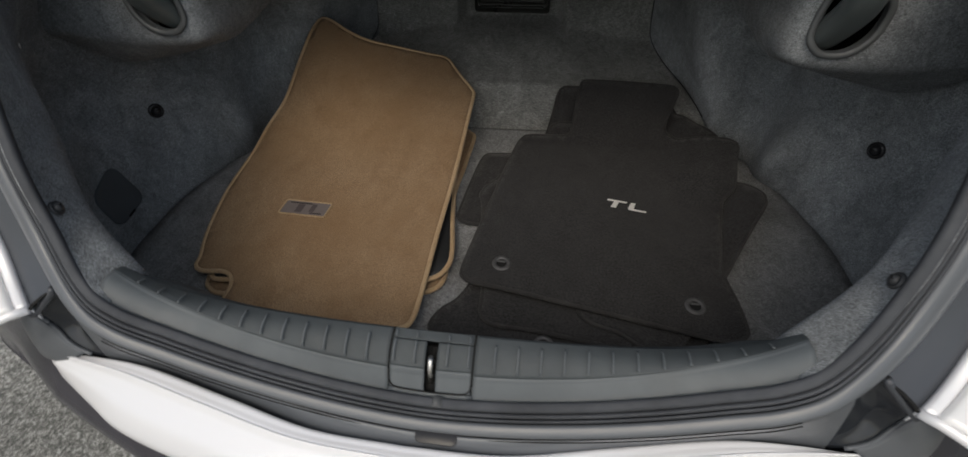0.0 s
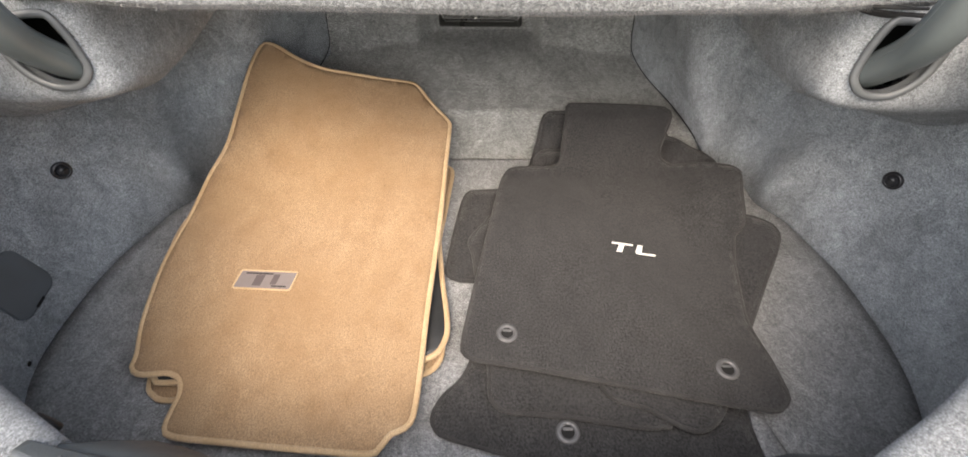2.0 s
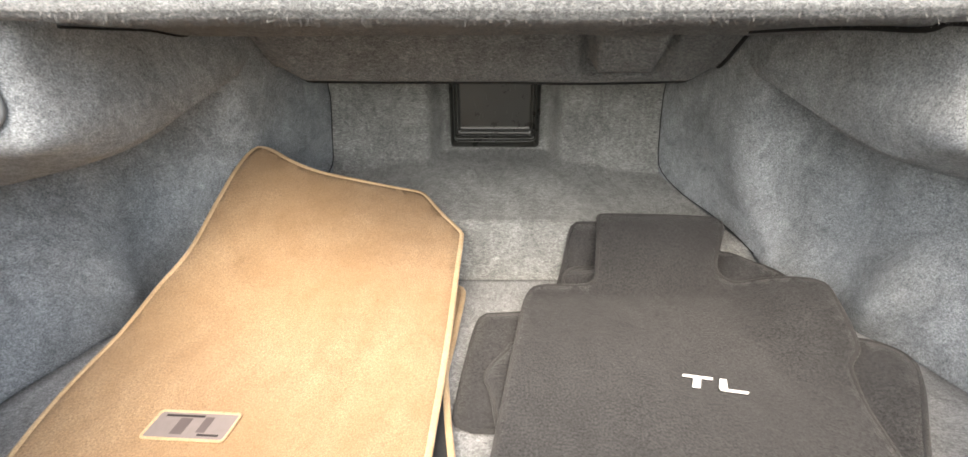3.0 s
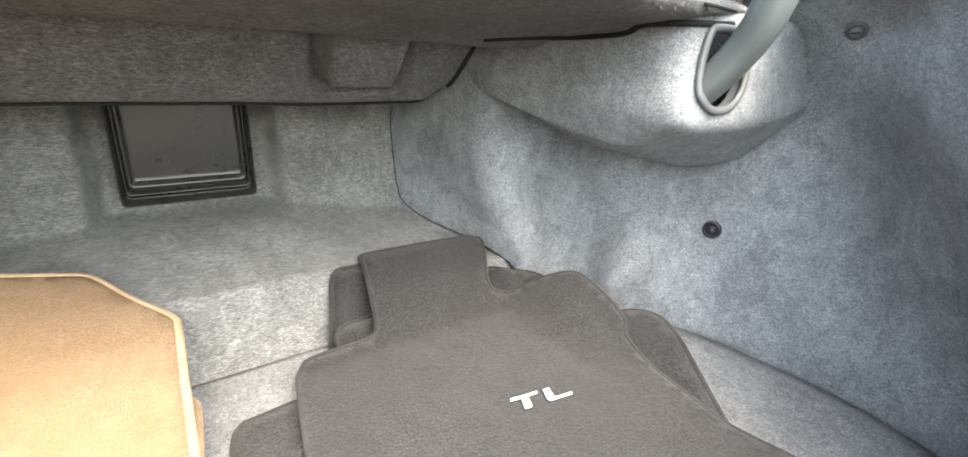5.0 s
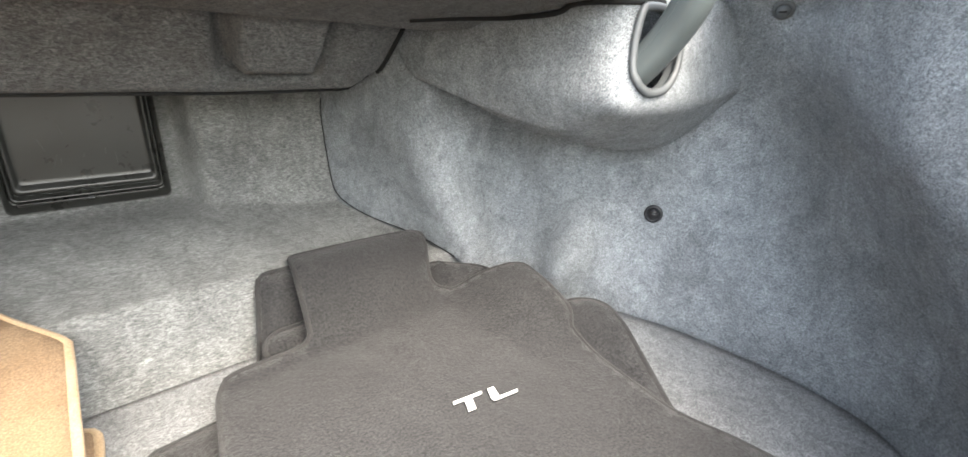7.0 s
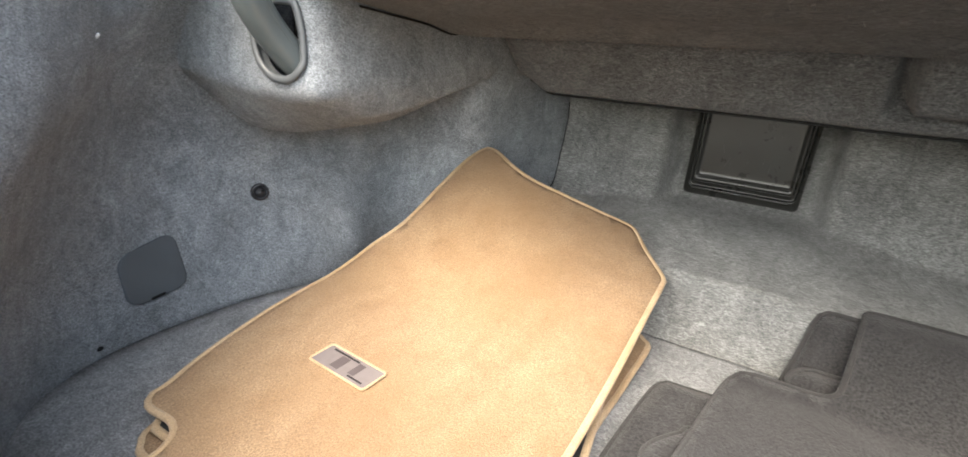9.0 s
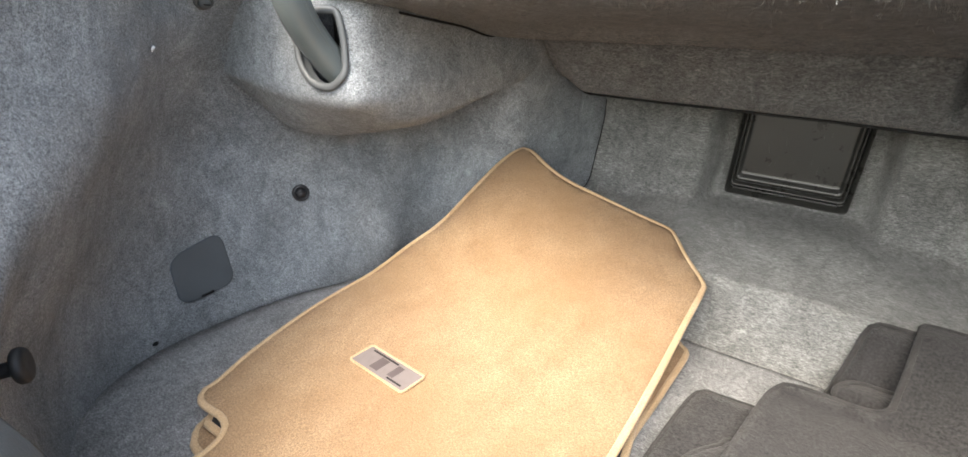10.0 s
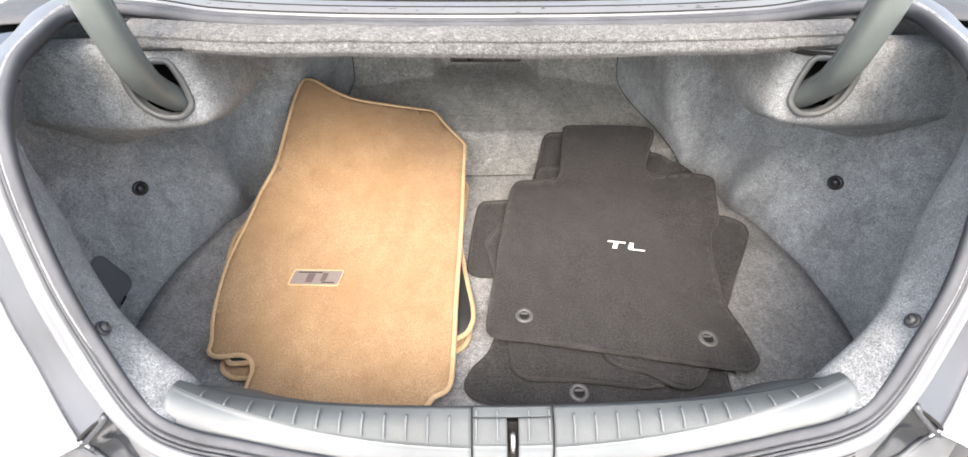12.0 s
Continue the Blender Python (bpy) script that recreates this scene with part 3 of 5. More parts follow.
for side in (1, -1):
    pts = []
    for k in range(30):
        u = 0.02 + 0.40 * k / 29
        for q in range(200):
            p = hump_at(u, 0.27 + 0.7 * q / 199, side)
            if p.z > shelf_height(p.y) - 0.001:
                pts.append(p + Vector((-side * 0.0025, -0.0025, -0.001)))
                break
    for _ in range(3):
        pts = [pts[0]] + [(a + b * 2 + c) / 4 for a, b, c in zip(pts, pts[1:], pts[2:])] + [pts[-1]]
    if side > 0:
        fold = spline([(0.318, 1.628, 0.4290), (0.372, 1.602, 0.4340), (0.417, 1.570, 0.4365), (0.4235, 1.517, 0.4380), (0.4250, 1.491, 0.4405), (0.4225, 1.474, 0.4465), (0.4220, 1.453, 0.4480), (0.4340, 1.416, 0.4480), (0.482, 1.399, 0.4500)])
        pts = [fold(k / 40) for k in range(41)]
    # Shade line between hump and shelf, drawn as a black tube.
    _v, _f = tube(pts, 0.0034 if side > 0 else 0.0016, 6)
    part("gap", mesh_of("gap", _v, _f, HOLE), walls[side], "black tube for the shade line under the shelf lining")

for side, word in ((1, "right"), (-1, "left")):
    verts, faces = sheet(lambda u, v: hump_at(u, v, side), 150, 84)
    keep = []
    for f in faces:
        c = sum((verts[k] for k in f), Vector()) / 4
        if c.y < 1.43 and inside(_hole, abs(c.x) - HOLE_X, c.z - HOLE_Z):
            continue
        keep.append(f)
    cover = part("hinge_cover", mesh_of("hinge_cover", verts, keep, CARPET), walls[side], "felt-covered hump round the lid hinge")

    def front_y(x, z):
        return min(((abs(v.x) - x) ** 2 + (v.z - z) ** 2, v.y) for v in verts if v.y < 1.46)[1]
    ring = [(side * (HOLE_X + p[0]), front_y(HOLE_X + p[0], HOLE_Z + p[1]) - 0.003, HOLE_Z + p[1]) for p in hole_outline(1.04, 36)]
    v2, f2 = tube(ring, 0.0048, 10, True, (1.0, 0.8), (0, 1, 0))
    part("bezel", mesh_of("bezel", v2, f2, BEZEL_PLASTIC), cover, "light grey plastic bezel")
    deep = [(x, y + 0.004 + d, z) for d in (0.0, 0.009) for x, y, z in ring]
    n = len(ring)
    sl = [(side * HOLE_X + (x - side * HOLE_X) * 0.96, y, HOLE_Z + (z - HOLE_Z) * 0.96) for x, y, z in deep]
    part("sleeve", mesh_of("sleeve", sl, [(i, (i + 1) % n, n + (i + 1) % n, n + i) for i in range(n)], BEZEL_PLASTIC), cover, "grey sleeve inside the opening")
    # Added plate, coloured black for the darkness inside the hinge opening.
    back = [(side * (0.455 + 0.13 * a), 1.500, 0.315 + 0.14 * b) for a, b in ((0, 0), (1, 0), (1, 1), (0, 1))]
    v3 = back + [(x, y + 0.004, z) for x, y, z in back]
    part("void_shade", mesh_of("void_shade", v3, [(0, 1, 2, 3), (4, 7, 6, 5), (0, 4, 5, 1), (1, 5, 6, 2), (2, 6, 7, 3), (3, 7, 4, 0)], HOLE, False), cover, "black plate for the darkness behind the opening")


# ---------------------------------------------------------------- sill with its plastic guard
def sill_inner(x):
    return Vector((x + SKEW, 1.011 + 0.015 * (x / 0.36) ** 2, 0.211 + 0.034 * (abs(x) / 0.36) ** 5))


def sill_outer(x):
    return Vector((x + SKEW, 0.955 + 0.026 * (abs(x) / 0.36) ** 1.6, 0.172 + 0.080 * (abs(x) / 0.36) ** 2.0))


def guard_split(x):
    """Share of the guard's width that is grained and ribbed."""
    return 0.70 - 0.50 * (abs(x) / 0.37) ** 4


def guard_top(x, s):
    """The guard's upper skin; s from the inner edge (0) to the outer (1)."""
    a, b = sill_inner(x), sill_outer(x)
    p = a.lerp(b, s)
    p.z += 0.010 * math.sin(math.pi * min(1.0, s * 1.05))
    end = smooth01((abs(x) - 0.325) / 0.04)
    p.z += 0.006 * end * (1 - s)
    if s > 1:
        p.z -= 0.30 * (s - 1)
    step = smooth01((s - guard_split(x)) / 0.04)
    p.z -= 0.002 * step
    return p


GUARD_HALF = 0.366


def guard_band(name, s0, s1, material, parent, x0, x1, label="", n=60):
    def fn(u, v):
        x = x0 + (x1 - x0) * u
        return guard_top(x, s0(x) + (s1(x) - s0(x)) * v)
    return part(name, thick_sheet(name, fn, n, 12, material, 0.003, (0, 1.0, 0.8)), parent, label)


sill_guard = thing("sill_guard", (0, 0, 0), "ribbed grey plastic sill guard along the trunk edge", "sill guard")
LATCH_L, LATCH_R = -0.045, 0.047
ribbed_bands = []
for x0, x1 in ((-GUARD_HALF, LATCH_L - 0.0008), (LATCH_R + 0.0008, GUARD_HALF)):
    ribbed_bands.append(guard_band("ribbed_band", lambda x: 0.0, guard_split, GREY_TEXTURED_SHADED, sill_guard, x0, x1, "grained grey band, darkened for the shade on its slope"))
    guard_band("smooth_band", guard_split, lambda x: 1.06, GREY_PLASTIC, sill_guard, x0, x1, "smooth grey band in the lighter, lit tone")


def skirt(u, v):
    x = (GUARD_HALF + 0.014) * (2 * u - 1)
    over = max(0.0, abs(x) - GUARD_HALF)
    a = sill_inner(x) + Vector((0, over * 0.3, -over * 1.4))
    e = smooth01((abs(x) - 0.20) / 0.15)
    sx = math.copysign(1.0, x)
    foot = Vector((x * 1.12 + SKEW, 1.066 + 0.022 * e, -0.012))
    curve = spline([a + Vector((0, -0.008, -0.007)), a + Vector((0, 0.004, -0.007)), a + Vector((sx * 0.006 * e, 0.013 + 0.010 * e, -0.030)), a + Vector((sx * 0.014 * e, 0.020 + 0.024 * e, -0.080)), foot])
    # the felt of the corner covers the lower part of the ends
    return curve(v * (0.22 + 0.78 * smooth01((0.372 - abs(x)) / 0.13)))


part("inner_skirt", thick_sheet("inner_skirt", skirt, 60, 20, GREY_TEXTURED_SHADED, 0.003, (0, 1.4, 0.2)), sill_guard, "grained skirt falling to the floor")


def rib_mesh(x, s0, s1, lift=0.0018, width=0.0012):
    pts = [guard_top(x, s0 + (s1 - s0) * k / 8) + Vector((0, 0, 0.0032 + lift * (0.3 if k in (0, 8) else 1.0) * 0.4)) for k in range(9)]
    v, f = tube(pts, lambda t: width * (1.35 if t > 0.93 else 1.0), 8, False, (1.0, 0.8))
    return mesh_of("rib", v, f, GREY_PLASTIC)


for k in range(1, 14):
    for side in (1, -1):
        x = side * (0.046 + 0.0242 * k)
        if abs(x) < GUARD_HALF - 0.006:
            s1 = guard_split(x) - 0.03
            part("rib", rib_mesh(x, min(0.20, guard_split(x) * 0.45), s1), ribbed_bands[1 if side > 0 else 0])

latch_cover = thing("latch_cover", (0, 0, 0), "grey plastic latch cover with a slot over the steel striker", "latch cover")
latch_panels = {}
for name, s0, s1, mat, tag in (("upper_flap", 0.0, 0.20, GREY_TEXTURED_SHADED, "grained upper flap"), ("ribbed_panel", 0.215, 0.66, GREY_TEXTURED_SHADED, "grained ribbed panel"), ("lower_panel", 0.66, 0.93, GREY_PLASTIC, "smooth lower panel")):
    if s0 > 0.1:
        slot_w = 0.0065
        for x0, x1 in ((LATCH_L + 0.001, -slot_w + 0.001), (slot_w + 0.001, LATCH_R - 0.001)):
            latch_panels[name, x0 > 0] = guard_band(name, lambda x, a=s0: a, lambda x, a=s1: a, mat, latch_cover, x0, x1, tag, 12)
    else:
        latch_panels[name, True] = guard_band(name, lambda x, a=s0: a, lambda x, a=s1: a, mat, latch_cover, LATCH_L + 0.001, LATCH_R - 0.001, tag, 16)
guard_band("edge_strip", lambda x: 0.945, lambda x: 1.06, GREY_PLASTIC, latch_cover, LATCH_L, LATCH_R, "outer strip below the panel", 12)
for x in (-0.040, -0.0165, 0.019, 0.042):
    part("rib", rib_mesh(x, 0.24, 0.62), latch_panels["ribbed_panel", x > 0])
    part("rib", rib_mesh(x, 0.10, 0.19), latch_panels["upper_flap", True])
_a, _b = guard_top(0.001, 0.2) + Vector((0, 0.002, -0.014)), guard_top(0.001, 0.94) + Vector((0, 0, -0.014))
_v, _f = tube([_a, _b], 0.012, 4, False, (1.0, 0.4))
part("slot_floor", mesh_of("slot_floor", _v, _f, HOLE, False), latch_cover, "black bottom of the slot")
_c, _d = guard_top(0.001, 0.46), guard_top(0.001, 0.74)
_v, _f = tube([_c + Vector((0, 0, -0.012)), _c + Vector((0, -0.002, 0.000)), _c.lerp(_d, 0.3) + Vector((0, 0, 0.003)), _c.lerp(_d, 0.7) + Vector((0, 0, 0.003)), _d + Vector((0, 0.002, 0)), _d + Vector((0, 0, -0.012))], 0.0028, 10, False, (1, 1), (1, 0, 0))
part("striker", mesh_of("striker", _v, _f, STEEL), latch_cover, "polished steel striker loop")
# dark shadow gap round the cover
_outline = [(LATCH_L, k / 10) for k in range(9)] + [(LATCH_L + 0.0015, 0.88), (LATCH_L + 0.006, 0.925), (LATCH_L + 0.014, 0.94)] + [(LATCH_L + 0.014 + (LATCH_R - LATCH_L - 0.028) * k / 8, 0.94) for k in range(1, 8)] + [(LATCH_R - 0.014, 0.94), (LATCH_R - 0.006, 0.925), (LATCH_R - 0.0015, 0.88)] + [(LATCH_R, k / 10) for k in range(8, -1, -1)]
_v, _f = tube([guard_top(x, q) + Vector((0, 0, 0.0002)) for x, q in _outline], 0.0010, 6, False, (1, 1))
part("joint", mesh_of("joint", _v, _f, HOLE), latch_cover, "dark joint round the cover")

# ---------------------------------------------------------------- opening: rubber seal and painted flange
_side_line = [Vector((0.340, 0.972, 0.243)), Vector((0.376, 0.986, 0.264))] + [Vector(p) for p in reversed(EDGE[6:11])]
_loop_half = [Vector((x, *(sill_outer(x).yz + Vector((-0.006, -0.002))))) for x in (0.0, 0.08, 0.16, 0.23, 0.29)] + _side_line + \
    [Vector((0.561, 1.415, 0.506)), Vector((0.538, 1.447, 0.502)), Vector((0.47, 1.446, 0.497)), Vector((0.38, 1.432, 0.490)), Vector((0.22, 1.423, 0.486)), Vector((0.0, 1.420, 0.485))]
_loop_half = [Vector((p.x, p.y, p.z)) for p in _loop_half]
_loop_pts = [(p.x + sill_shift(p.y), p.y, p.z) for p in _loop_half] + [(-p.x + sill_shift(p.y), p.y, p.z) for p in reversed(_loop_half[1:-1])]
_loop = spline(_loop_pts, True)
LOOP_N = 220
loop = [_loop(i / LOOP_N) for i in range(LOOP_N)]
CENTRE = Vector((0.005, 1.22, 0.33))


def outward(i):
    t = (loop[(i + 1) % LOOP_N] - loop[i - 1]).normalized()
    n = t.cross(Vector((0, -0.468, 0.884))).normalized()
    return n if n.dot(loop[i] - CENTRE) > 0 else -n


LOOP_OUT = [outward(i) for i in range(LOOP_N)]
LOOP_UP = Vector((0, -0.30, 0.954))


def rear_share(p):
    return smooth01((1.045 - p.y) / 0.075)


def top_share(p):
    return smooth01((p.y - 1.09) / 0.12)


def section(i, profile):
    """Points of an (outward, up) profile at one station round the opening."""
    return [loop[i] + LOOP_OUT[i] * o + LOOP_UP * h for o, h in profile]


def blend_profile(i, side, rear, top):
    """The section changes from the sides to the rear edge and to the top edge."""
    r, t = rear_share(loop[i]), top_share(loop[i])
    return [((a[0] * (1 - t) + c[0] * t) * (1 - r) + b[0] * r, (a[1] * (1 - t) + c[1] * t) * (1 - r) + b[1] * r) for a, b, c in zip(side, rear, top)]


def ring_mesh(name, sections, material, closed_profile=False, closed=True):
    """Sections joined into a strip along the trunk opening."""
    m = len(sections[0])
    verts = [p for sec in sections for p in sec]
    faces = []
    n = len(sections)
    for i in range(n if closed else n - 1):
        k = (i + 1) % n
        for j in range(m if closed_profile else m - 1):
            l = (j + 1) % m
            faces.append((i * m + j, k * m + j, k * m + l, i * m + l))
    return mesh_of(name, verts, faces, material)


ALL_ROUND = range(LOOP_N)
seal = thing("weatherstrip", (0, 0, 0), "black rubber weatherstrip round the trunk opening", "weatherstrip")
_grip = [(-0.0040, -0.009), (-0.0055, -0.002), (-0.0045, 0.0018), (-0.002, 0.0032), (0.002, 0.0034), (0.0046, 0.0026), (0.0052, -0.0046), (0.0064, -0.0048), (0.0072, 0.0010), (0.0095, 0.0012), (0.0106, -0.0006), (0.0110, -0.006), (0.0110, -0.020)]
part("grip", ring_mesh("grip", [section(i, _grip) for i in ALL_ROUND], RUBBER, True), seal, "ridged carrier over the lining's edge")
_lip = [(0.0112, -0.016), (0.0118, -0.0022), (0.0128, -0.0010), (0.0142, -0.0014), (0.0150, -0.0036), (0.0150, -0.016)]
part("bulb", ring_mesh("bulb", [section(i, _lip) for i in ALL_ROUND], RUBBER, True), seal, "thin outer sealing lip")
# butt joint of the strip at the rear
_v, _f = slab(rounded_rect(0.010, 0.012, 0.002, 3), 0.0, 0.0006)
_q = section(1, [(-0.001, 0.0034)])[0]
part("butt_joint", mesh_of("butt_joint", [Vector((x, y, z)) + _q for x, y, z in _v], _f, CLIP_GREY), seal, "pale glued butt joint")

car_body = thing("car_body", (0, 0, 0), "silver painted rear bodywork round the trunk opening", "car body")
FL_SIDE = [(0.0140, -0.016), (0.0158, -0.0080), (0.0175, -0.0050), (0.023, -0.0046), (0.031, -0.0085), (0.037, -0.0150), (0.0405, -0.0215), (0.0415, -0.027)]
FL_REAR = [(0.0140, -0.016), (0.0158, -0.0070), (0.0170, -0.0046), (0.020, -0.0038), (0.024, -0.0040), (0.027, -0.0048), (0.0290, -0.0062), (0.0298, -0.010)]
FL_TOP = [(0.0140, -0.016), (0.0158, -0.0070), (0.0175, -0.0045), (0.023, -0.0035), (0.033, -0.0030), (0.042, -0.0035), (0.0480, -0.0060), (0.0500, -0.012)]
part("flange", ring_mesh("flange", [section(i, blend_profile(i, FL_SIDE, FL_REAR, FL_TOP)) for i in ALL_ROUND], SILVER_SHADED), car_body, "silver painted rain flange")


def station(side, y):
    """Station of the loop on one side at a given depth."""
    half = range(LOOP_N // 2) if side > 0 else range(LOOP_N // 2, LOOP_N)
    return min((i for i in half if side * (loop[i].x - SKEW) > 0.30 and loop[i].y < 1.40), key=lambda i: abs(loop[i].y - y))


def flange_edge(i):
    return section(i, blend_profile(i, FL_SIDE, FL_REAR, FL_TOP))[-1]


SLAB = [(0.0, -0.004), (0.004, -0.0065), (0.016, -0.010), (0.028, -0.016), (0.034, -0.021), (0.036, -0.034)]


def slab_section(i):
    base = flange_edge(i)
    flat = Vector((LOOP_OUT[i].x, LOOP_OUT[i].y, 0)).normalized()
    k = 1.0 - 0.8 * top_share(loop[i])
    return [base + flat * o + Vector((0, 0, h * k)) for o, h in SLAB]


JOINT_Y = 1.006
for side in (1, -1):
    i0, i1 = station(side, JOINT_Y), station(side, 1.395)
    run = list(range(i0, i1 + 1)) if i1 > i0 else list(range(i0, i1 - 1, -1))
    # Channel shade comes from the darkest copy of the silver paint.
    part("drain_channel", ring_mesh("drain_channel", [slab_section(i) for i in run], SILVER_DEEP, False, False), car_body, "rain channel beside the flange, silver darkened for shade")
    # outer skin of the quarter
    skin = []
    for i in run:
        e = slab_section(i)[4]
        flat = Vector((side, -0.25, 0)).normalized()
        skin.append([e + flat * o + Vector((0, 0, h)) for o, h in ((0.0025, -0.006), (0.003, -0.003), (0.006, -0.0005), (0.05, 0.004), (0.10, -0.01), (0.135, -0.09), (0.15, -0.20), (0.15, -0.45))])
    n_lamp = sum(1 for i in run if loop[i].y < 1.11)
    part("quarter_panel", ring_mesh("quarter_panel", skin[n_lamp:], SILVER_LIT, False, False), car_body, "quarter panel in the lit silver tone")
    # joint between channel and rear corner
    sec = slab_section(i0)
    _v, _f = tube([p + Vector((0, -0.001, 0.0008)) for p in [flange_edge(i0)] + sec[1:5]], 0.0019, 6)
    part("joint", mesh_of("joint", _v, _f, HOLE), car_body, "dark panel joint")


# strip between flange and bumper
def bumper_line(ax):
    """Inner edge of the bumper by distance from the middle."""
    return spline([(0.0, 0.911, 0.138), (0.11, 0.915, 0.139), (0.22, 0.936, 0.143), (0.33, 0.957, 0.146), (0.40, 0.962, 0.146), (0.475, 0.963, 0.140)])(min(1.0, max(0.0, ax / 0.475)))


def rear_strip_section(i, low=0.0):
    e = flange_edge(i)
    ax = abs(e.x - SKEW)
    q = bumper_line(min(0.475, ax * 1.01))
    c = smooth01((ax - 0.395) / 0.05)
    q = q.lerp(Vector((0.455, 0.968, 0.222)), c)
    q = Vector((math.copysign(q.x, e.x - SKEW) + SKEW, q.y + 0.004, q.z - 0.004))
    mid = e.lerp(q, 0.55) + Vector((0, 0, 0.005 - low))
    return spline([e + Vector((0, 0, -0.002)), e.lerp(mid, 0.3) + Vector((0, 0, 0.0015 - low * 0.7)), mid, q, q + Vector((0, -0.006, -0.03))])


_ends = [station(-1, JOINT_Y), station(1, JOINT_Y)]
_rear_run = list(range(_ends[0], LOOP_N)) + list(range(0, _ends[1] + 1))
CORNER_X = 0.398
_mid_run = [i for i in _rear_run if abs(flange_edge(i).x - SKEW) <= CORNER_X + 0.006]
part("rear_panel", ring_mesh("rear_panel", [[rear_strip_section(i)(k / 10) for k in range(11)] for i in _mid_run], SILVER_SHADED, False, False), car_body, "silver rear panel strip")
# corner recess between the flange, the bumper's end and the lamp, coloured as a dark reflection
RECESS_EDGE = spline([(0.417, 0.966, 0.140), (0.436, 0.965, 0.150), (0.451, 0.967, 0.166), (0.4605, 0.9735, 0.190), (0.4600, 0.9715, 0.222)])
for side in (1, -1):
    run = [i for i in _rear_run if side * (flange_edge(i).x - SKEW) >= CORNER_X - 0.006]
    inner = spline([flange_edge(i) for i in sorted(run, key=lambda i: abs(loop[i].x))])

    def recess(u, v):
        o = RECESS_EDGE(u)
        p = (inner(u) + Vector((0, 0, -0.002))).lerp(Vector((side * o.x + SKEW, o.y, o.z)), v)
        sink = min(1.0, 2.2 * math.sin(math.pi * v)) * min(1.0, 5 * (1.02 - u), 1.2 * u + 0.25)
        return p + Vector((-side * 0.008, 0.012, -0.010)) * sink
    part("corner_recess", thick_sheet("corner_recess", recess, 24, 20, GLOSS_REFLECTION, 0.003, (side * 0.5, 0.7, 0.6)), car_body, "glossy corner recess with a dark reflection in its colour")
    _v, _f = tube([Vector((side * o.x + SKEW, o.y, o.z)) for o in (RECESS_EDGE(0.2 + 0.8 * k / 16) for k in range(17))], 0.0030, 8)
    part("recess_rim", mesh_of("recess_rim", _v, _f, SILVER_SHADED), car_body, "grey raised rim of the recess")
    _v, _f = tube([recess(0.985, k / 8) + Vector((0, -0.003, 0.002)) for k in range(9)], 0.0040, 8)
    part("recess_rim", mesh_of("recess_rim", _v, _f, SILVER_DEEP), car_body, "grey raised rim of the recess")
for o, r in ((0.0300, 0.0009), (0.0328, 0.0006)):
    pts = []
    for i in _rear_run:
        if abs(flange_edge(i).x - SKEW) < 0.36:
            e = flange_edge(i)
            pts.append(e + Vector((0, -(o - 0.0298), 0.0008 if o < 0.031 else -0.0008)))
    _v, _f = tube(pts, r, 6)
    part("sealant_line", mesh_of("sealant_line", _v, _f, HOLE), car_body, "dark sealant line")
# ridged lines along the front edge of the opening
_top_run = [i for i in ALL_ROUND if loop[i].y > 1.405 and abs(loop[i].x) < 0.50]
for o, h, r in ((0.0225, -0.0040, 0.0013), (0.0345, -0.0034, 0.0011), (0.0475, -0.0052, 0.0016)):
    _v, _f = tube([section(i, [(o, h)])[0] for i in _top_run], r, 6)
    part("sealant_line", mesh_of("sealant_line", _v, _f, HOLE), car_body, "dark sealant line")
_r = random.Random(8)
for k in range(16):
    i = _top_run[int(_r.uniform(0.25, 0.85) * len(_top_run))]
    q = section(i, [(_r.uniform(0.024, 0.033), -0.0030)])[0]
    o = rounded_rect(_r.uniform(0.003, 0.012), _r.uniform(0.0008, 0.002), 0.0004, 2)
    _v, _f = slab(o, 0.0, 0.0006)
    part("chip", mesh_of("chip", [q + Vector((x, y, z)) for x, y, z in _v], _f, TRIM_BLACK), car_body, "dark chip in the sealant")
# rubber lid stop on the rear panel
_i = min(_rear_run, key=lambda i: abs(flange_edge(i).x - 0.030))
_c = rear_strip_section(_i)(0.42)
_v, _f = slab(rounded_rect(0.046, 0.014, 0.006, 5), 0.0, 0.0022, 0.001)
part("lid_stop", mesh_of("lid_stop", [_c + Vector((x, y, z - 0.0004 + 0.25 * y)) for x, y, z in _v], _f, CLIP_BLACK), car_body, "dark rubber pad")


# shelf behind the opening up to the rear window
def deck(u, v):
    x = -0.66 + 1.32 * u
    bow = (x / 0.5) ** 2
    y, z = spline([(1.474, 0.480, 0), (1.482, 0.490, 0), (1.498, 0.496, 0), (1.512, 0.500, 0), (1.522, 0.494, 0), (1.535, 0.496, 0)])(v).xy
    return Vector((x, y + 0.020 * bow, z - 0.020 * bow * 0.6))


part("deck_strip", thick_sheet("deck_strip", deck, 50, 12, SILVER_SHADED, 0.003, (0, 1.4, 1.5)), car_body, "narrow silver strip under the rear window")

rear_window = thing("rear_window", (0, 0, 0), "tinted curved rear window above the trunk opening", "window")


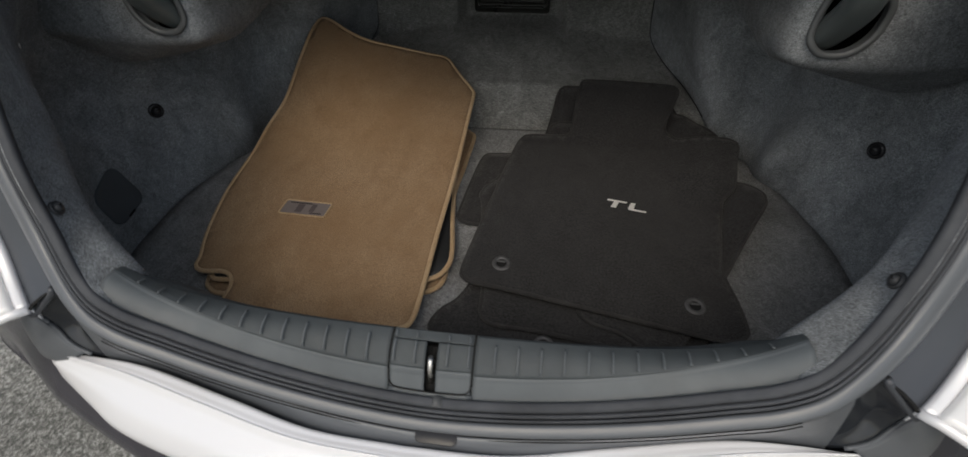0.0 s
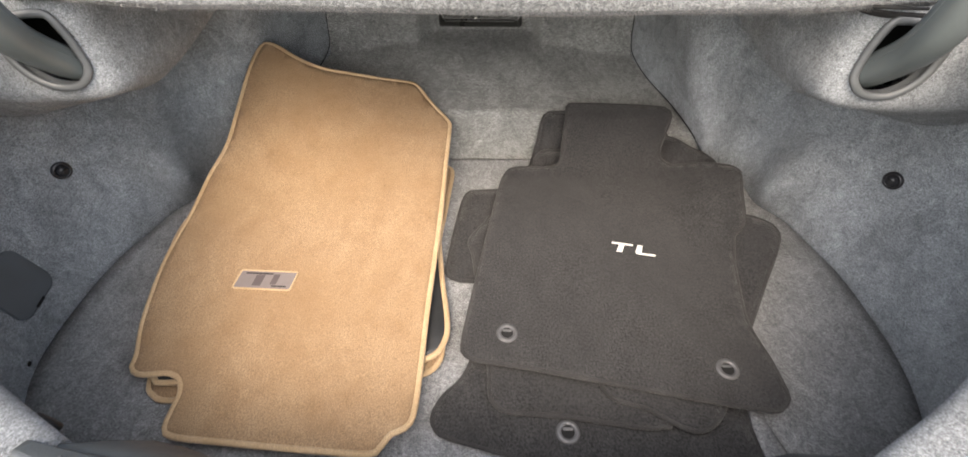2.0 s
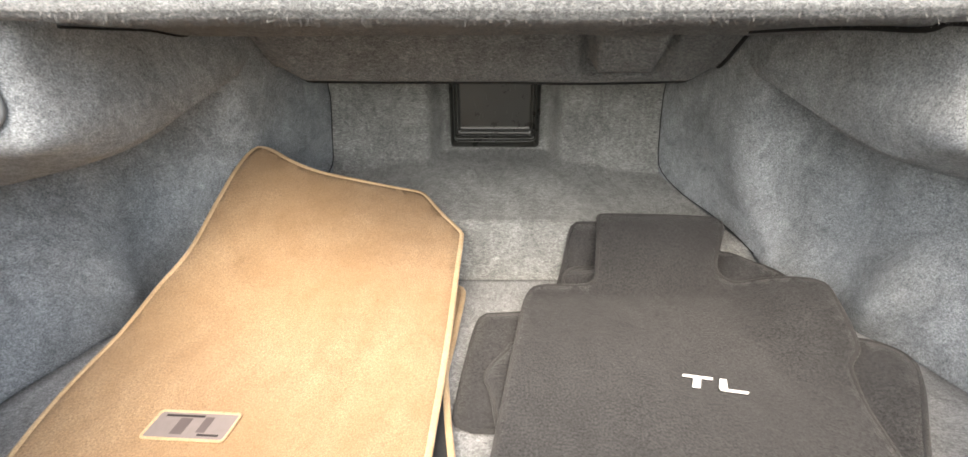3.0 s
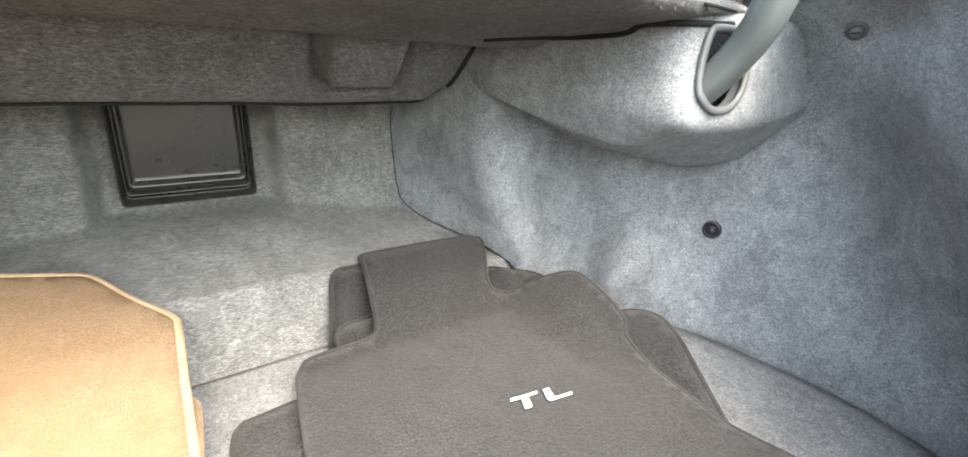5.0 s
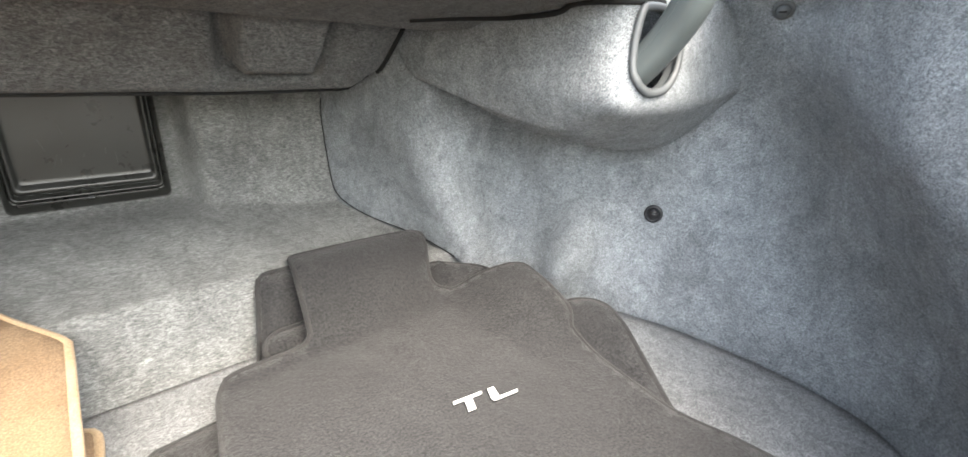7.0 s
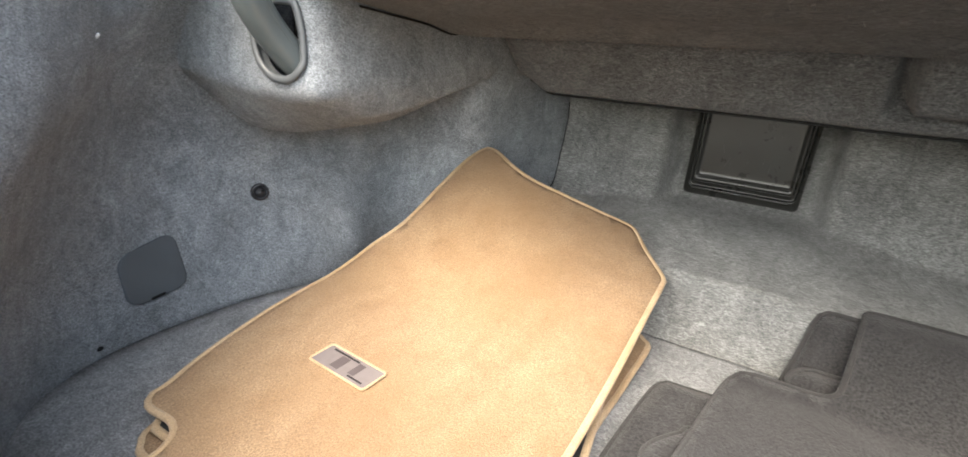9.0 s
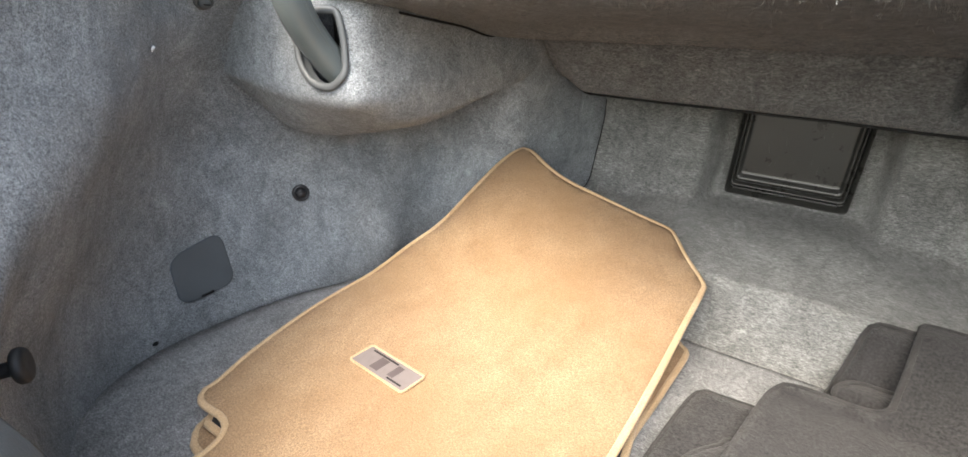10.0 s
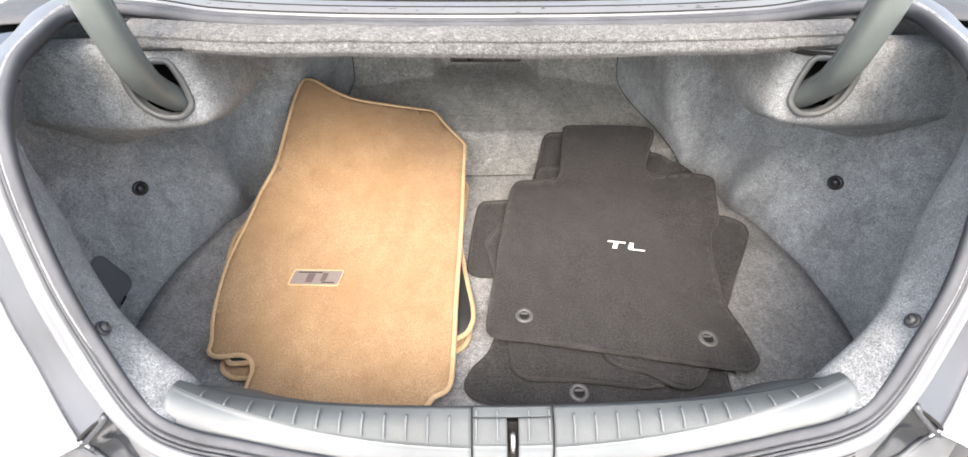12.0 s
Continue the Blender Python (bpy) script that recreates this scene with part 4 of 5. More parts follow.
def window_at(u, v):
    x = -0.62 + 1.24 * u
    y = 1.530 + 0.62 * v + 0.020 * (x / 0.5) ** 2 * (1 - v)
    return Vector((x * (1 - 0.12 * v), y, 0.502 + 0.34 * v - 0.03 * (x / 0.62) ** 2))


_gl = part("pane", thick_sheet("pane", window_at, 24, 10, GLASS, 0.004, (0, 1.5, 2.0)), rear_window)
_gl.visible_shadow = False
_v, _f = tube([window_at(k / 30, 0.0) + Vector((0, -0.004, 0.001)) for k in range(31)], 0.006, 8)
part("trim", mesh_of("trim", _v, _f, RUBBER), rear_window, "black rubber lower trim")

# open lid above, carried by the hinge arms
trunk_lid = thing("trunk_lid", (0, 1.46, 0.60), "silver trunk lid standing open on its hinge arms", "trunk lid")


def lid_at(u, v, inset=0.0):
    """Upright panel of the open lid, with the tail face turned back at its top."""
    x = (2 * u - 1) * (0.60 - inset)
    y, z = spline([(1.475, 0.640, 0), (1.492, 0.760, 0), (1.520, 0.920, 0), (1.545, 1.060, 0), (1.540, 1.125, 0), (1.490, 1.160, 0), (1.380, 1.170, 0), (1.250, 1.165, 0)])(inset * 0.8 + (1 - 1.6 * inset) * v).xy
    return Vector((x, y + 0.05 * (x / 0.6) ** 2 * (1 - v) - inset * 0.35 * (1 - v), z - inset * 0.35 * v)) - Vector((0, 1.46, 0.60))


part("outer_skin", thick_sheet("outer_skin", lid_at, 30, 40, SILVER_SHADED, 0.004, (0, -0.4, 0.3)), trunk_lid, "silver painted skin")
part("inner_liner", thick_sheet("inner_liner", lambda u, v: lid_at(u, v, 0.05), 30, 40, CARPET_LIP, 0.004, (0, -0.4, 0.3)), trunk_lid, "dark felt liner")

# bumper, curved round the tail
bumper = thing("bumper", (0, 0, -0.3), "silver painted rear bumper cover in lit tone with a dark lower edge", "bumper")


TRIM_EDGE = spline([(0.0, 0.838, 0.0), (0.20, 0.852, 0.0), (0.33, 0.878, 0.0), (0.42, 0.901, 0.0), (0.53, 0.936, 0.0), (0.65, 0.990, 0.0), (0.77, 1.042, 0.0), (0.86, 1.12, 0.0)])
WHITE_EDGE = spline([(0.0, 0.852, 0.098), (0.15, 0.861, 0.099), (0.275, 0.881, 0.100), (0.365, 0.902, 0.102), (0.420, 0.926, 0.108), (0.468, 0.950, 0.124)])


def mirrored(p, x):
    return Vector((math.copysign(p.x, x) + SKEW, p.y, p.z))


def bumper_top(u, v):
    x = 2 * u - 1
    a = abs(x)
    inner, edge = bumper_line(a * 0.464), WHITE_EDGE(a)
    rise = [inner.lerp(edge, f) + Vector((0, 0, h)) for f, h in ((0.13, 0.0068), (0.25, 0.0112), (0.37, 0.0088), (0.56, 0.0088), (0.78, 0.0085))]
    p = spline([inner + Vector((0, 0.004, -0.016)), inner] + rise + [edge, edge + Vector((0, -0.004, -0.014))])(v)
    return Vector((math.copysign(p.x, x) - 0.007, p.y, p.z))


part("cover", thick_sheet("cover", bumper_top, 90, 56, SILVER_LIT, 0.002, (0, 0.9, 2.0)), bumper).location = (0, 0, 0.3)


_v, _f = tube([bumper_top(k / 90, 3 / 8) + Vector((0, 0, 0.0002)) for k in range(91)], 0.0016, 8)
part("crest_bead", mesh_of("crest_bead", _v, _f, SILVER_LIT), bumper, "pale raised bead along the cover").location = (0, 0, 0.3)


def bumper_trim(u, v):
    x = 2 * u - 1
    a = abs(x)
    low = TRIM_EDGE(a)
    if low.x < 0.52:
        k = min(1.0, low.x / 0.52)
        top = WHITE_EDGE(k) + Vector((0, 0.002, -0.018))
    else:
        k = (low.x - 0.52) / 0.34
        top = spline([(0.478, 0.954, 0.114), (0.50, 0.99, 0.165), (0.55, 1.05, 0.175), (0.64, 1.13, 0.19)])(k)
    mid = top.lerp(low, 0.5) + Vector((0.010, -0.010, 0.012))
    pts = [top, mid, low + Vector((-0.004, 0.003, 0.008)), low, low + Vector((-0.003, 0.004, -0.010)), low + Vector((-0.02, 0.03, -0.10)), low + Vector((-0.05, 0.10, -0.28))]
    return mirrored(spline(pts)(v), x)


part("lower_trim", thick_sheet("lower_trim", bumper_trim, 100, 30, TRIM_GREY, 0.004, (0, 1.2, 0.0)), bumper, "grey lower bumper skin").location = (0, 0, 0.3)
_v, _f = tube([mirrored(TRIM_EDGE(abs(2 * k / 80 - 1)), 2 * k / 80 - 1 + 1e-6) + Vector((0, -0.001, -0.002)) for k in range(81)], 0.0016, 6)
part("edge_bead", mesh_of("edge_bead", _v, _f, SILVER_SHADED), bumper, "thin bright lower edge").location = (0, 0, 0.3)
# corner skin closing the body below the lamps
for side in (1, -1):
    def corner(u, v, side=side):
        a = spline([(0.438, 0.965, 0.151), (0.451, 0.967, 0.166), (0.4605, 0.9735, 0.190), (0.4600, 0.9715, 0.222), (0.487, 0.988, 0.235), (0.535, 1.045, 0.250), (0.62, 1.13, 0.28)])(u)
        b = spline([(0.452, 0.963, 0.142), (0.470, 0.958, 0.136), (0.492, 0.957, 0.146), (0.512, 0.974, 0.163), (0.530, 1.00, 0.168), (0.56, 1.05, 0.172), (0.66, 1.15, 0.19)])(u)
        p = a.lerp(b, v) + Vector((0.004, -0.004, 0)) * math.sin(math.pi * v)
        return Vector((side * p.x + SKEW, p.y, p.z))
    part("corner_skin", thick_sheet("corner_skin", corner, 24, 10, SILVER_SHADED, 0.003, (0, 1.2, 0.0)), bumper, "grey corner skin beside the lamp").location = (0, 0, 0.3)

# tail lamps at the corners
for side in (1, -1):
    lamp = thing("tail_lamp", (side * 0.53 + SKEW, 1.04, 0.14), "clear pale tail lamp set in the body corner", "tail lamp", "tail lamps")
    i0 = station(side, JOINT_Y)
    run = list(range(i0, i0 + 22)) if side > 0 else list(range(i0, i0 - 22, -1))
    run = [i for i in run if loop[i].y < 1.13]
    rails = spline([slab_section(i)[4] for i in run])
    flat = Vector((side * 0.80, -0.60, 0)).normalized()

    def lamp_at(u, o, h):
        return rails(u) + flat * o + Vector((0, 0, h))
    back = -Vector(lamp.matrix_basis.translation)

    def lens(u, v):
        o, h, _ = spline([(0.016, 0.0015, 0), (0.020, 0.0045, 0), (0.05, 0.0015, 0), (0.085, -0.012, 0), (0.11, -0.040, 0), (0.118, -0.10, 0)])(v)
        return lamp_at(u, o, h)
    part("lens", thick_sheet("lens", lens, 24, 24, LENS, 0.004, (side * -0.3, 1.3, 0.0)), lamp).location = back

    def rim(u, v):
        o, h, _ = spline([(0.0022, -0.020, 0), (0.0026, 0.0005, 0), (0.006, 0.0032, 0), (0.010, 0.0028, 0), (0.0115, 0.0002, 0), (0.0150, 0.0000, 0), (0.0165, 0.0016, 0)])(v)
        return lamp_at(u, o, h)
    part("rim", thick_sheet("rim", rim, 30, 18, SILVER_LIT, 0.002, (0, 1.3, 0.0)), lamp, "stepped pale rim").location = back

    _pts = [lamp_at(0.0, o, h) for o, h in ((0.002, 0.0), (0.02, 0.001), (0.05, -0.002), (0.085, -0.014), (0.11, -0.042))]
    _v, _f = tube(_pts, 0.0055, 10)
    part("end_bead", mesh_of("end_bead", _v, _f, SILVER_LIT), lamp, "pale bead closing the lamp's end").location = back

# ---------------------------------------------------------------- ground
_v, _f = [(0, 0.9, -0.55)], []
for r in (0.6, 1.5, 3, 8, 25, 90, 400, 2000):
    for k in range(24):
        a = 2 * math.pi * k / 24
        _v.append((r * math.cos(a), 0.9 + r * math.sin(a), -0.55))
for k in range(24):
    _f.append((0, 1 + k, 1 + (k + 1) % 24))
for q in range(7):
    for k in range(24):
        a, b = 1 + q * 24 + k, 1 + q * 24 + (k + 1) % 24
        _f.append((a, b, b + 24, a + 24))
tagged(new("ground", mesh_of("ground", _v, _f, ASPHALT, False)), "grey speckled asphalt", "ground", kind="structure")

# ---------------------------------------------------------------- hinge arms
for side in (1, -1):
    arm = thing("hinge_arm", (side * 0.5, 1.44, 0.36), "satin grey gooseneck lid hinge arm", "hinge arm", "lid hinge arms")
    k = 0.0 if side > 0 else -0.004
    path = spline([(0.463, 1.448, 0.352), (0.467, 1.431, 0.366), (0.471, 1.413, 0.382), (0.472, 1.380, 0.420), (0.464, 1.356, 0.455), (0.458, 1.342, 0.500), (0.456, 1.336, 0.550), (0.455, 1.340, 0.62), (0.455, 1.365, 0.69), (0.455, 1.415, 0.745), (0.455, 1.455, 0.765)])
    pts = [path(i / 40) for i in range(41)]
    pts = [Vector((side * (p.x - k), p.y, p.z)) for p in pts]
    verts, faces = [], []
    m = 20
    for i, p in enumerate(pts):
        t = (pts[min(i + 1, 40)] - pts[max(i - 1, 0)]).normalized()
        a = Vector((1, 0, 0)) - t * t.x
        a.normalize()
        b = t.cross(a)
        for q in range(m):
            g = 2 * math.pi * q / m
            c, s = math.cos(g), math.sin(g)
            r = 1.0 / (abs(c) ** 3.2 + abs(s) ** 3.2) ** (1 / 3.2)
            verts.append(p + a * (c * r * 0.0196) + b * (s * r * 0.0165))
    for i in range(40):
        for q in range(m):
            l = (q + 1) % m
            faces.append((i * m + q, (i + 1) * m + q, (i + 1) * m + l, i * m + l))
    faces += [tuple(range(m)), tuple(40 * m + q for q in range(m))]
    shaft = part("tube", mesh_of("tube", at_base(arm, verts), faces, ARM_PAINT), arm)
    # pressed seam along the arm
    seam = [p + Vector((-side * 0.0194, 0.003, 0)) for p in pts[4:]]
    _v, _f = tube(at_base(arm, seam), 0.0007, 6)
    part("seam", mesh_of("seam", _v, _f, ARM_PAINT), shaft, "raised weld seam")


# ---------------------------------------------------------------- clips and cover plate in the side walls
def clip(place, normal, material, label, size=1.0):
    ob = thing("push_clip", place, label, "fastener", "lining clips")
    ob.matrix_basis = Matrix.Translation(place) @ facing(normal)
    v, f = lathe([(0.0001, 0.0095), (0.0045, 0.0090), (0.0075, 0.0070), (0.0092, 0.0038), (0.0095, 0.0005)], 20)
    head = part("head", mesh_of("head", [Vector(p) * size for p in v], f, material), ob)
    v, f = lathe([(0.0095, -0.001), (0.0098, 0.0022), (0.0115, 0.0026), (0.0135, 0.0018), (0.0145, -0.0022)], 24)
    part("collar", mesh_of("collar", [Vector(p) * size for p in v], f, material), ob)
    v, f = slab(rounded_rect(0.010, 0.0022, 0.001), 0.0084, 0.0096)
    part("slot", mesh_of("slot", [Vector((x + 0.001, y + 0.003, z)) * size for x, y, z in v], f, HOLE), head, "dark pry slot")
    return ob


for side in (1, -1):
    p, n, u, v = wall_frame((side * 0.665, 1.470, 0.170), side)
    clip(p + n * 0.0025, n, CLIP_BLACK, "round black plastic push clip in the felt side lining", 1.0)
    p, n, u, v = wall_frame((side * 0.433 + SKEW, 1.050, 0.310), side)
    clip(p + n * 0.0025, n, CLIP_DARK, "round dark grey plastic push clip in the felt rim", 0.60)
for side in (1, -1):
    p, n, u, v = wall_frame((side * 0.620, 1.329 if side > 0 else 1.336, 0.455 if side > 0 else 0.451), side)
    clip(p + n * 0.0025, n, CLIP_GREY, "round grey plastic push clip under the opening's edge", 0.8)

# spool-shaped cargo net knob on the corner felt, and a small hole at the foot of the lining
_p, _n, _, _ = wall_frame((-0.414, 1.043, 0.194), -1)
knob = thing("cargo_net_knob", _p, "black plastic spool-shaped cargo net knob on the felt corner", "cargo knob")
_ax = Vector((0.38, 0.92, 0.08)).normalized()
knob.matrix_basis = Matrix.Translation(Vector((-0.400, 1.061, 0.195)) - _ax * 0.0225) @ facing(_ax)
for name, profile, tag in (("base", [(0.0001, 0.006), (0.014, 0.0058), (0.0165, 0.004), (0.0165, -0.016)], "flared base"), ("neck", [(0.0085, 0.004), (0.0070, 0.010), (0.0070, 0.016), (0.0090, 0.021)], "narrow neck"),
                           ("cap", [(0.0085, 0.0195), (0.0150, 0.0200), (0.0168, 0.0215), (0.0172, 0.0245), (0.0150, 0.0268), (0.0110, 0.0272), (0.0001, 0.0266)], "round flat head")):
    v, f = lathe([(r * 0.80, h) for r, h in profile], 32)
    part(name, mesh_of(name, v, f, KNOB_BLACK), knob, tag)
_p, _n, _, _ = wall_frame((-0.640, 1.215, 0.008), -1)
pin = thing("lining_hole", _p, "tiny dark hole at the foot of the felt side lining", "hole")
pin.matrix_basis = Matrix.Translation(_p + _n * 0.001) @ facing(_n)
v, f = lathe([(0.0001, 0.0004), (0.0036, 0.0006), (0.0050, -0.002)], 16)
part("rim", mesh_of("rim", [(x * 1.0, y * 0.7, z) for x, y, z in v], f, HOLE), pin)

_p, _n, _u, _v0 = wall_frame((-0.668, 1.298, 0.092), -1)
cover = thing("access_cover", _p, "slate-coloured plastic access cover in the felt side lining", "access cover")


def wall_patch(outline, lift, thick, material, name, parent, label=""):
    """A plate that follows the side wall; outline in metres along and up the wall."""
    du = (side_wall(_u + 0.01, _v0, -1) - side_wall(_u - 0.01, _v0, -1)).length / 0.02
    dv = (side_wall(_u, _v0 + 0.02, -1) - side_wall(_u, _v0 - 0.02, -1)).length / 0.04

    def on(a, b, h):
        q = side_wall(_u - a / du, _v0 + b / dv, -1)
        return q + _n * h - _p
    n = len(outline)
    rings = [(1.0, lift - thick), (1.0, lift - 0.0006), (0.965, lift), (0.6, lift), (0.25, lift)]
    mx, my = sum(x for x, y in outline) / n, sum(y for x, y in outline) / n
    verts = [on(mx + (x - mx) * s, my + (y - my) * s, h) for s, h in rings for x, y in outline]
    faces = [(k * n + i, k * n + (i + 1) % n, (k + 1) * n + (i + 1) % n, (k + 1) * n + i) for k in range(4) for i in range(n)]
    faces.append(tuple(4 * n + i for i in range(n)))
    return part(name, mesh_of(name, verts, faces, material), parent, label)


def rotated(outline, deg, dx=0.0, dy=0.0):
    c, s = math.cos(radians(deg)), math.sin(radians(deg))
    return [(x * c - y * s + dx, x * s + y * c + dy) for x, y in outline]


cover_plate = wall_patch(rotated(rounded_rect(0.084, 0.078, 0.019, 8), 0, 0.003, -0.004), 0.0050, 0.008, COVER_PLASTIC, "plate", cover)
wall_patch([(x - 0.001, y - 0.0415) for x, y in rounded_rect(0.020, 0.004, 0.0015, 3)], 0.0062, 0.004, HOLE, "pry_notch", cover_plate, "dark pry notch")

# ---------------------------------------------------------------- pass-through door in the back wall
door = thing("pass_through_door", (0, 2.030, 0.162), "black glossy plastic pass-through door in the back lining", "hatch door")
DOOR_W, DOOR_H = 0.196, 0.24


def door_part(name, outline, y0, y1, bevel, material, label="", under=None):
    v, f = slab(outline, y0, y1, bevel)
    return part(name, mesh_of(name, [(x, -z, y) for x, y, z in v], f, material, True), under or door, label)


def tray_ring(side_in, foot_in, depth, r):
    """A rounded loop set in from the door's outline, more at its foot, and its depth towards the trunk."""
    w, h = DOOR_W - 2 * side_in, DOOR_H - side_in - foot_in
    return [(x, -depth, y + foot_in + h / 2) for x, y in rounded_rect(w, h, r)]


def tray_part(name, steps, cap=False, label=""):
    """Loops joined in order, as one moulded step of the door."""
    loops = [tray_ring(*q) for q in steps]
    n = len(loops[0])
    faces = [(k * n + a, k * n + (a + 1) % n, (k + 1) * n + (a + 1) % n, (k + 1) * n + a) for k in range(len(loops) - 1) for a in range(n)]
    if cap:
        faces.append(tuple((len(loops) - 1) * n + a for a in range(n)))
    return part(name, mesh_of(name, [p for l in loops for p in l], faces, BLACK_PLASTIC), door, label)


tray_part("outer_frame", [(0.0, 0.0, -0.004, 0.008), (0.0, 0.0, 0.0225, 0.008), (0.0006, 0.0006, 0.0240, 0.008), (0.0016, 0.0016, 0.0240, 0.008), (0.0022, 0.0024, 0.0222, 0.008), (0.0058, 0.0100, 0.0200, 0.008), (0.0064, 0.0112, 0.0120, 0.008)], False, "thin outer rim with a sloping ledge")
tray_part("inner_frame", [(0.0062, 0.0108, 0.0060, 0.008), (0.0070, 0.0150, 0.0150, 0.008), (0.0080, 0.0165, 0.0180, 0.008), (0.0092, 0.0178, 0.0186, 0.008), (0.0104, 0.0196, 0.0174, 0.007), (0.0120, 0.0240, 0.0120, 0.007)], False, "raised inner bead")
door_panel = tray_part("panel", [(0.0116, 0.0230, 0.0060, 0.007), (0.0128, 0.0255, 0.0128, 0.007), (0.0146, 0.0280, 0.0138, 0.007), (0.0170, 0.0320, 0.0128, 0.006), (0.0196, 0.0370, 0.0085, 0.006), (0.0210, 0.0395, 0.0076, 0.005), (0.0250, 0.0450, 0.0074, 0.004), (0.0600, 0.0800, 0.0074, 0.003)], True, "dished black panel with fine scratches")
for x0 in (-0.046, 0.042):
    door_part("lower_rail", [(x + x0, y + 0.0122) for x, y in rounded_rect(0.078, 0.0040, 0.002, 3)], 0.006, 0.0196, 0.0012, BLACK_PLASTIC, "split rail below the panel")
door_part("latch_tab", [(x - 0.003, y + 0.0120) for x, y in rounded_rect(0.008, 0.0036, 0.001, 3)], 0.006, 0.0180, 0.001, CLIP_GREY, "small grey latch tab")
SCRATCH = plastic("scratched plastic", (0.10, 0.10, 0.095), 0.5)
_r = random.Random(4)
for k in range(9):
    x, z, a, l = _r.uniform(-0.05, 0.05), _r.uniform(0.06, 0.14), _r.uniform(60, 110), _r.uniform(0.005, 0.022)
    o = rotated([(-l / 2, -0.0003), (l / 2, -0.0002), (l / 2, 0.0002), (-l / 2, 0.0003)], a, x, z)
    door_part("scratch", o, 0.0070, 0.0078, 0.0, SCRATCH, "pale scratch", door_panel)



# ---------------------------------------------------------------- floor mats
from mathutils.geometry import delaunay_2d_cdt


def rest(x, y):
    """Height of what the mats lie on."""
    ledge = lip_height(x) + (0.028 - 0.0) * smooth01((y - 1.75) / 0.2) * 0.6
    return ledge * smooth01((y - 1.680) / 0.062)


def outline_curve(points, n=220):
    c = spline([(x, y, 0) for x, y in points], True)
    raw = [c(i / 900).xy for i in range(900)]
    lens = [0.0]
    for a, b in zip(raw, raw[1:] + raw[:1]):
        lens.append(lens[-1] + (b - a).length)
    out, k = [], 0
    for i in range(n):
        want = lens[-1] * i / n
        while lens[k + 1] < want:
            k += 1
        f = (want - lens[k]) / max(1e-9, lens[k + 1] - lens[k])
        out.append(raw[k].lerp(raw[(k + 1) % 900], f))
    return out


def drape(points, height, thick, step=0.014):
    """Verts and faces of a soft sheet with the outline, its upper face at height(x, y)."""
    edge = outline_curve(points)
    poly = [tuple(p) for p in edge]
    n = len(edge)
    inner = []
    xs, ys = [p[0] for p in poly], [p[1] for p in poly]
    y = min(ys)
    while y < max(ys):
        x = min(xs)
        while x < max(xs):
            if inside(poly, x, y) and min((x - a) ** 2 + (y - b) ** 2 for a, b in poly[::3]) > 0.00009:
                inner.append(Vector((x, y)))
            x += step
        y += step
    pts = [Vector(p) for p in poly] + inner
    res = delaunay_2d_cdt(pts, [(i, (i + 1) % n) for i in range(n)], [list(range(n))], 1, 1e-6)
    flat, tris = res[0], res[2]
    top = [(p.x, p.y, height(p.x, p.y)) for p in flat]
    m = len(top)
    low = [(x, y, z - thick) for x, y, z in top]
    faces = [tuple(t) for t in tris] + [tuple(m + k for k in reversed(t)) for t in tris]
    count = {}
    for t in tris:
        for a, b in zip(t, list(t[1:]) + [t[0]]):
            count[(min(a, b), max(a, b))] = count.get((min(a, b), max(a, b)), 0) + 1
    faces += [(a, b, b + m, a + m) for (a, b), c in count.items() if c == 1]
    return top + low, faces, [(p[0], p[1], height(p[0], p[1])) for p in poly]


def floor_mat(name, label, points, height, thick, pile, edging, radius, group, step=0.014):
    c = (sum(p[0] for p in points) / len(points), sum(p[1] for p in points) / len(points))
    ob = thing(name, (c[0], c[1], height(*c) - thick), label, "floor mat", group)
    verts, faces, edge = drape(points, height, thick, step)
    part("carpet_face", mesh_of("carpet_face", at_base(ob, verts), faces, pile), ob)
    wob = [Vector((x, y, z - thick * 0.45)) for x, y, z in edge]
    v, f = tube(at_base(ob, wob), radius, 8, True, (1.0, 0.85))
    part("binding", mesh_of("binding", v, f, edging), ob, "stitched edge binding")
    return ob


# tan mats
TAN = [(-0.402, 1.768), (-0.345, 1.740), (-0.290, 1.733), (-0.211, 1.752), (-0.140, 1.774), (-0.124, 1.770), (-0.096, 1.738), (-0.058, 1.696), (-0.054, 1.672), (-0.056, 1.595), (-0.059, 1.446), (-0.065, 1.30),
       (-0.067, 1.196), (-0.070, 1.138), (-0.080, 1.120), (-0.096, 1.113), (-0.108, 1.096), (-0.124, 1.088), (-0.216, 1.092), (-0.301, 1.098), (-0.376, 1.104), (-0.395, 1.114), (-0.396, 1.140), (-0.395, 1.160),
       (-0.404, 1.180), (-0.424, 1.189), (-0.462, 1.186), (-0.479, 1.196), (-0.481, 1.215), (-0.497, 1.270), (-0.508, 1.365), (-0.502, 1.450), (-0.484, 1.530), (-0.456, 1.590), (-0.440, 1.660), (-0.420, 1.752)]


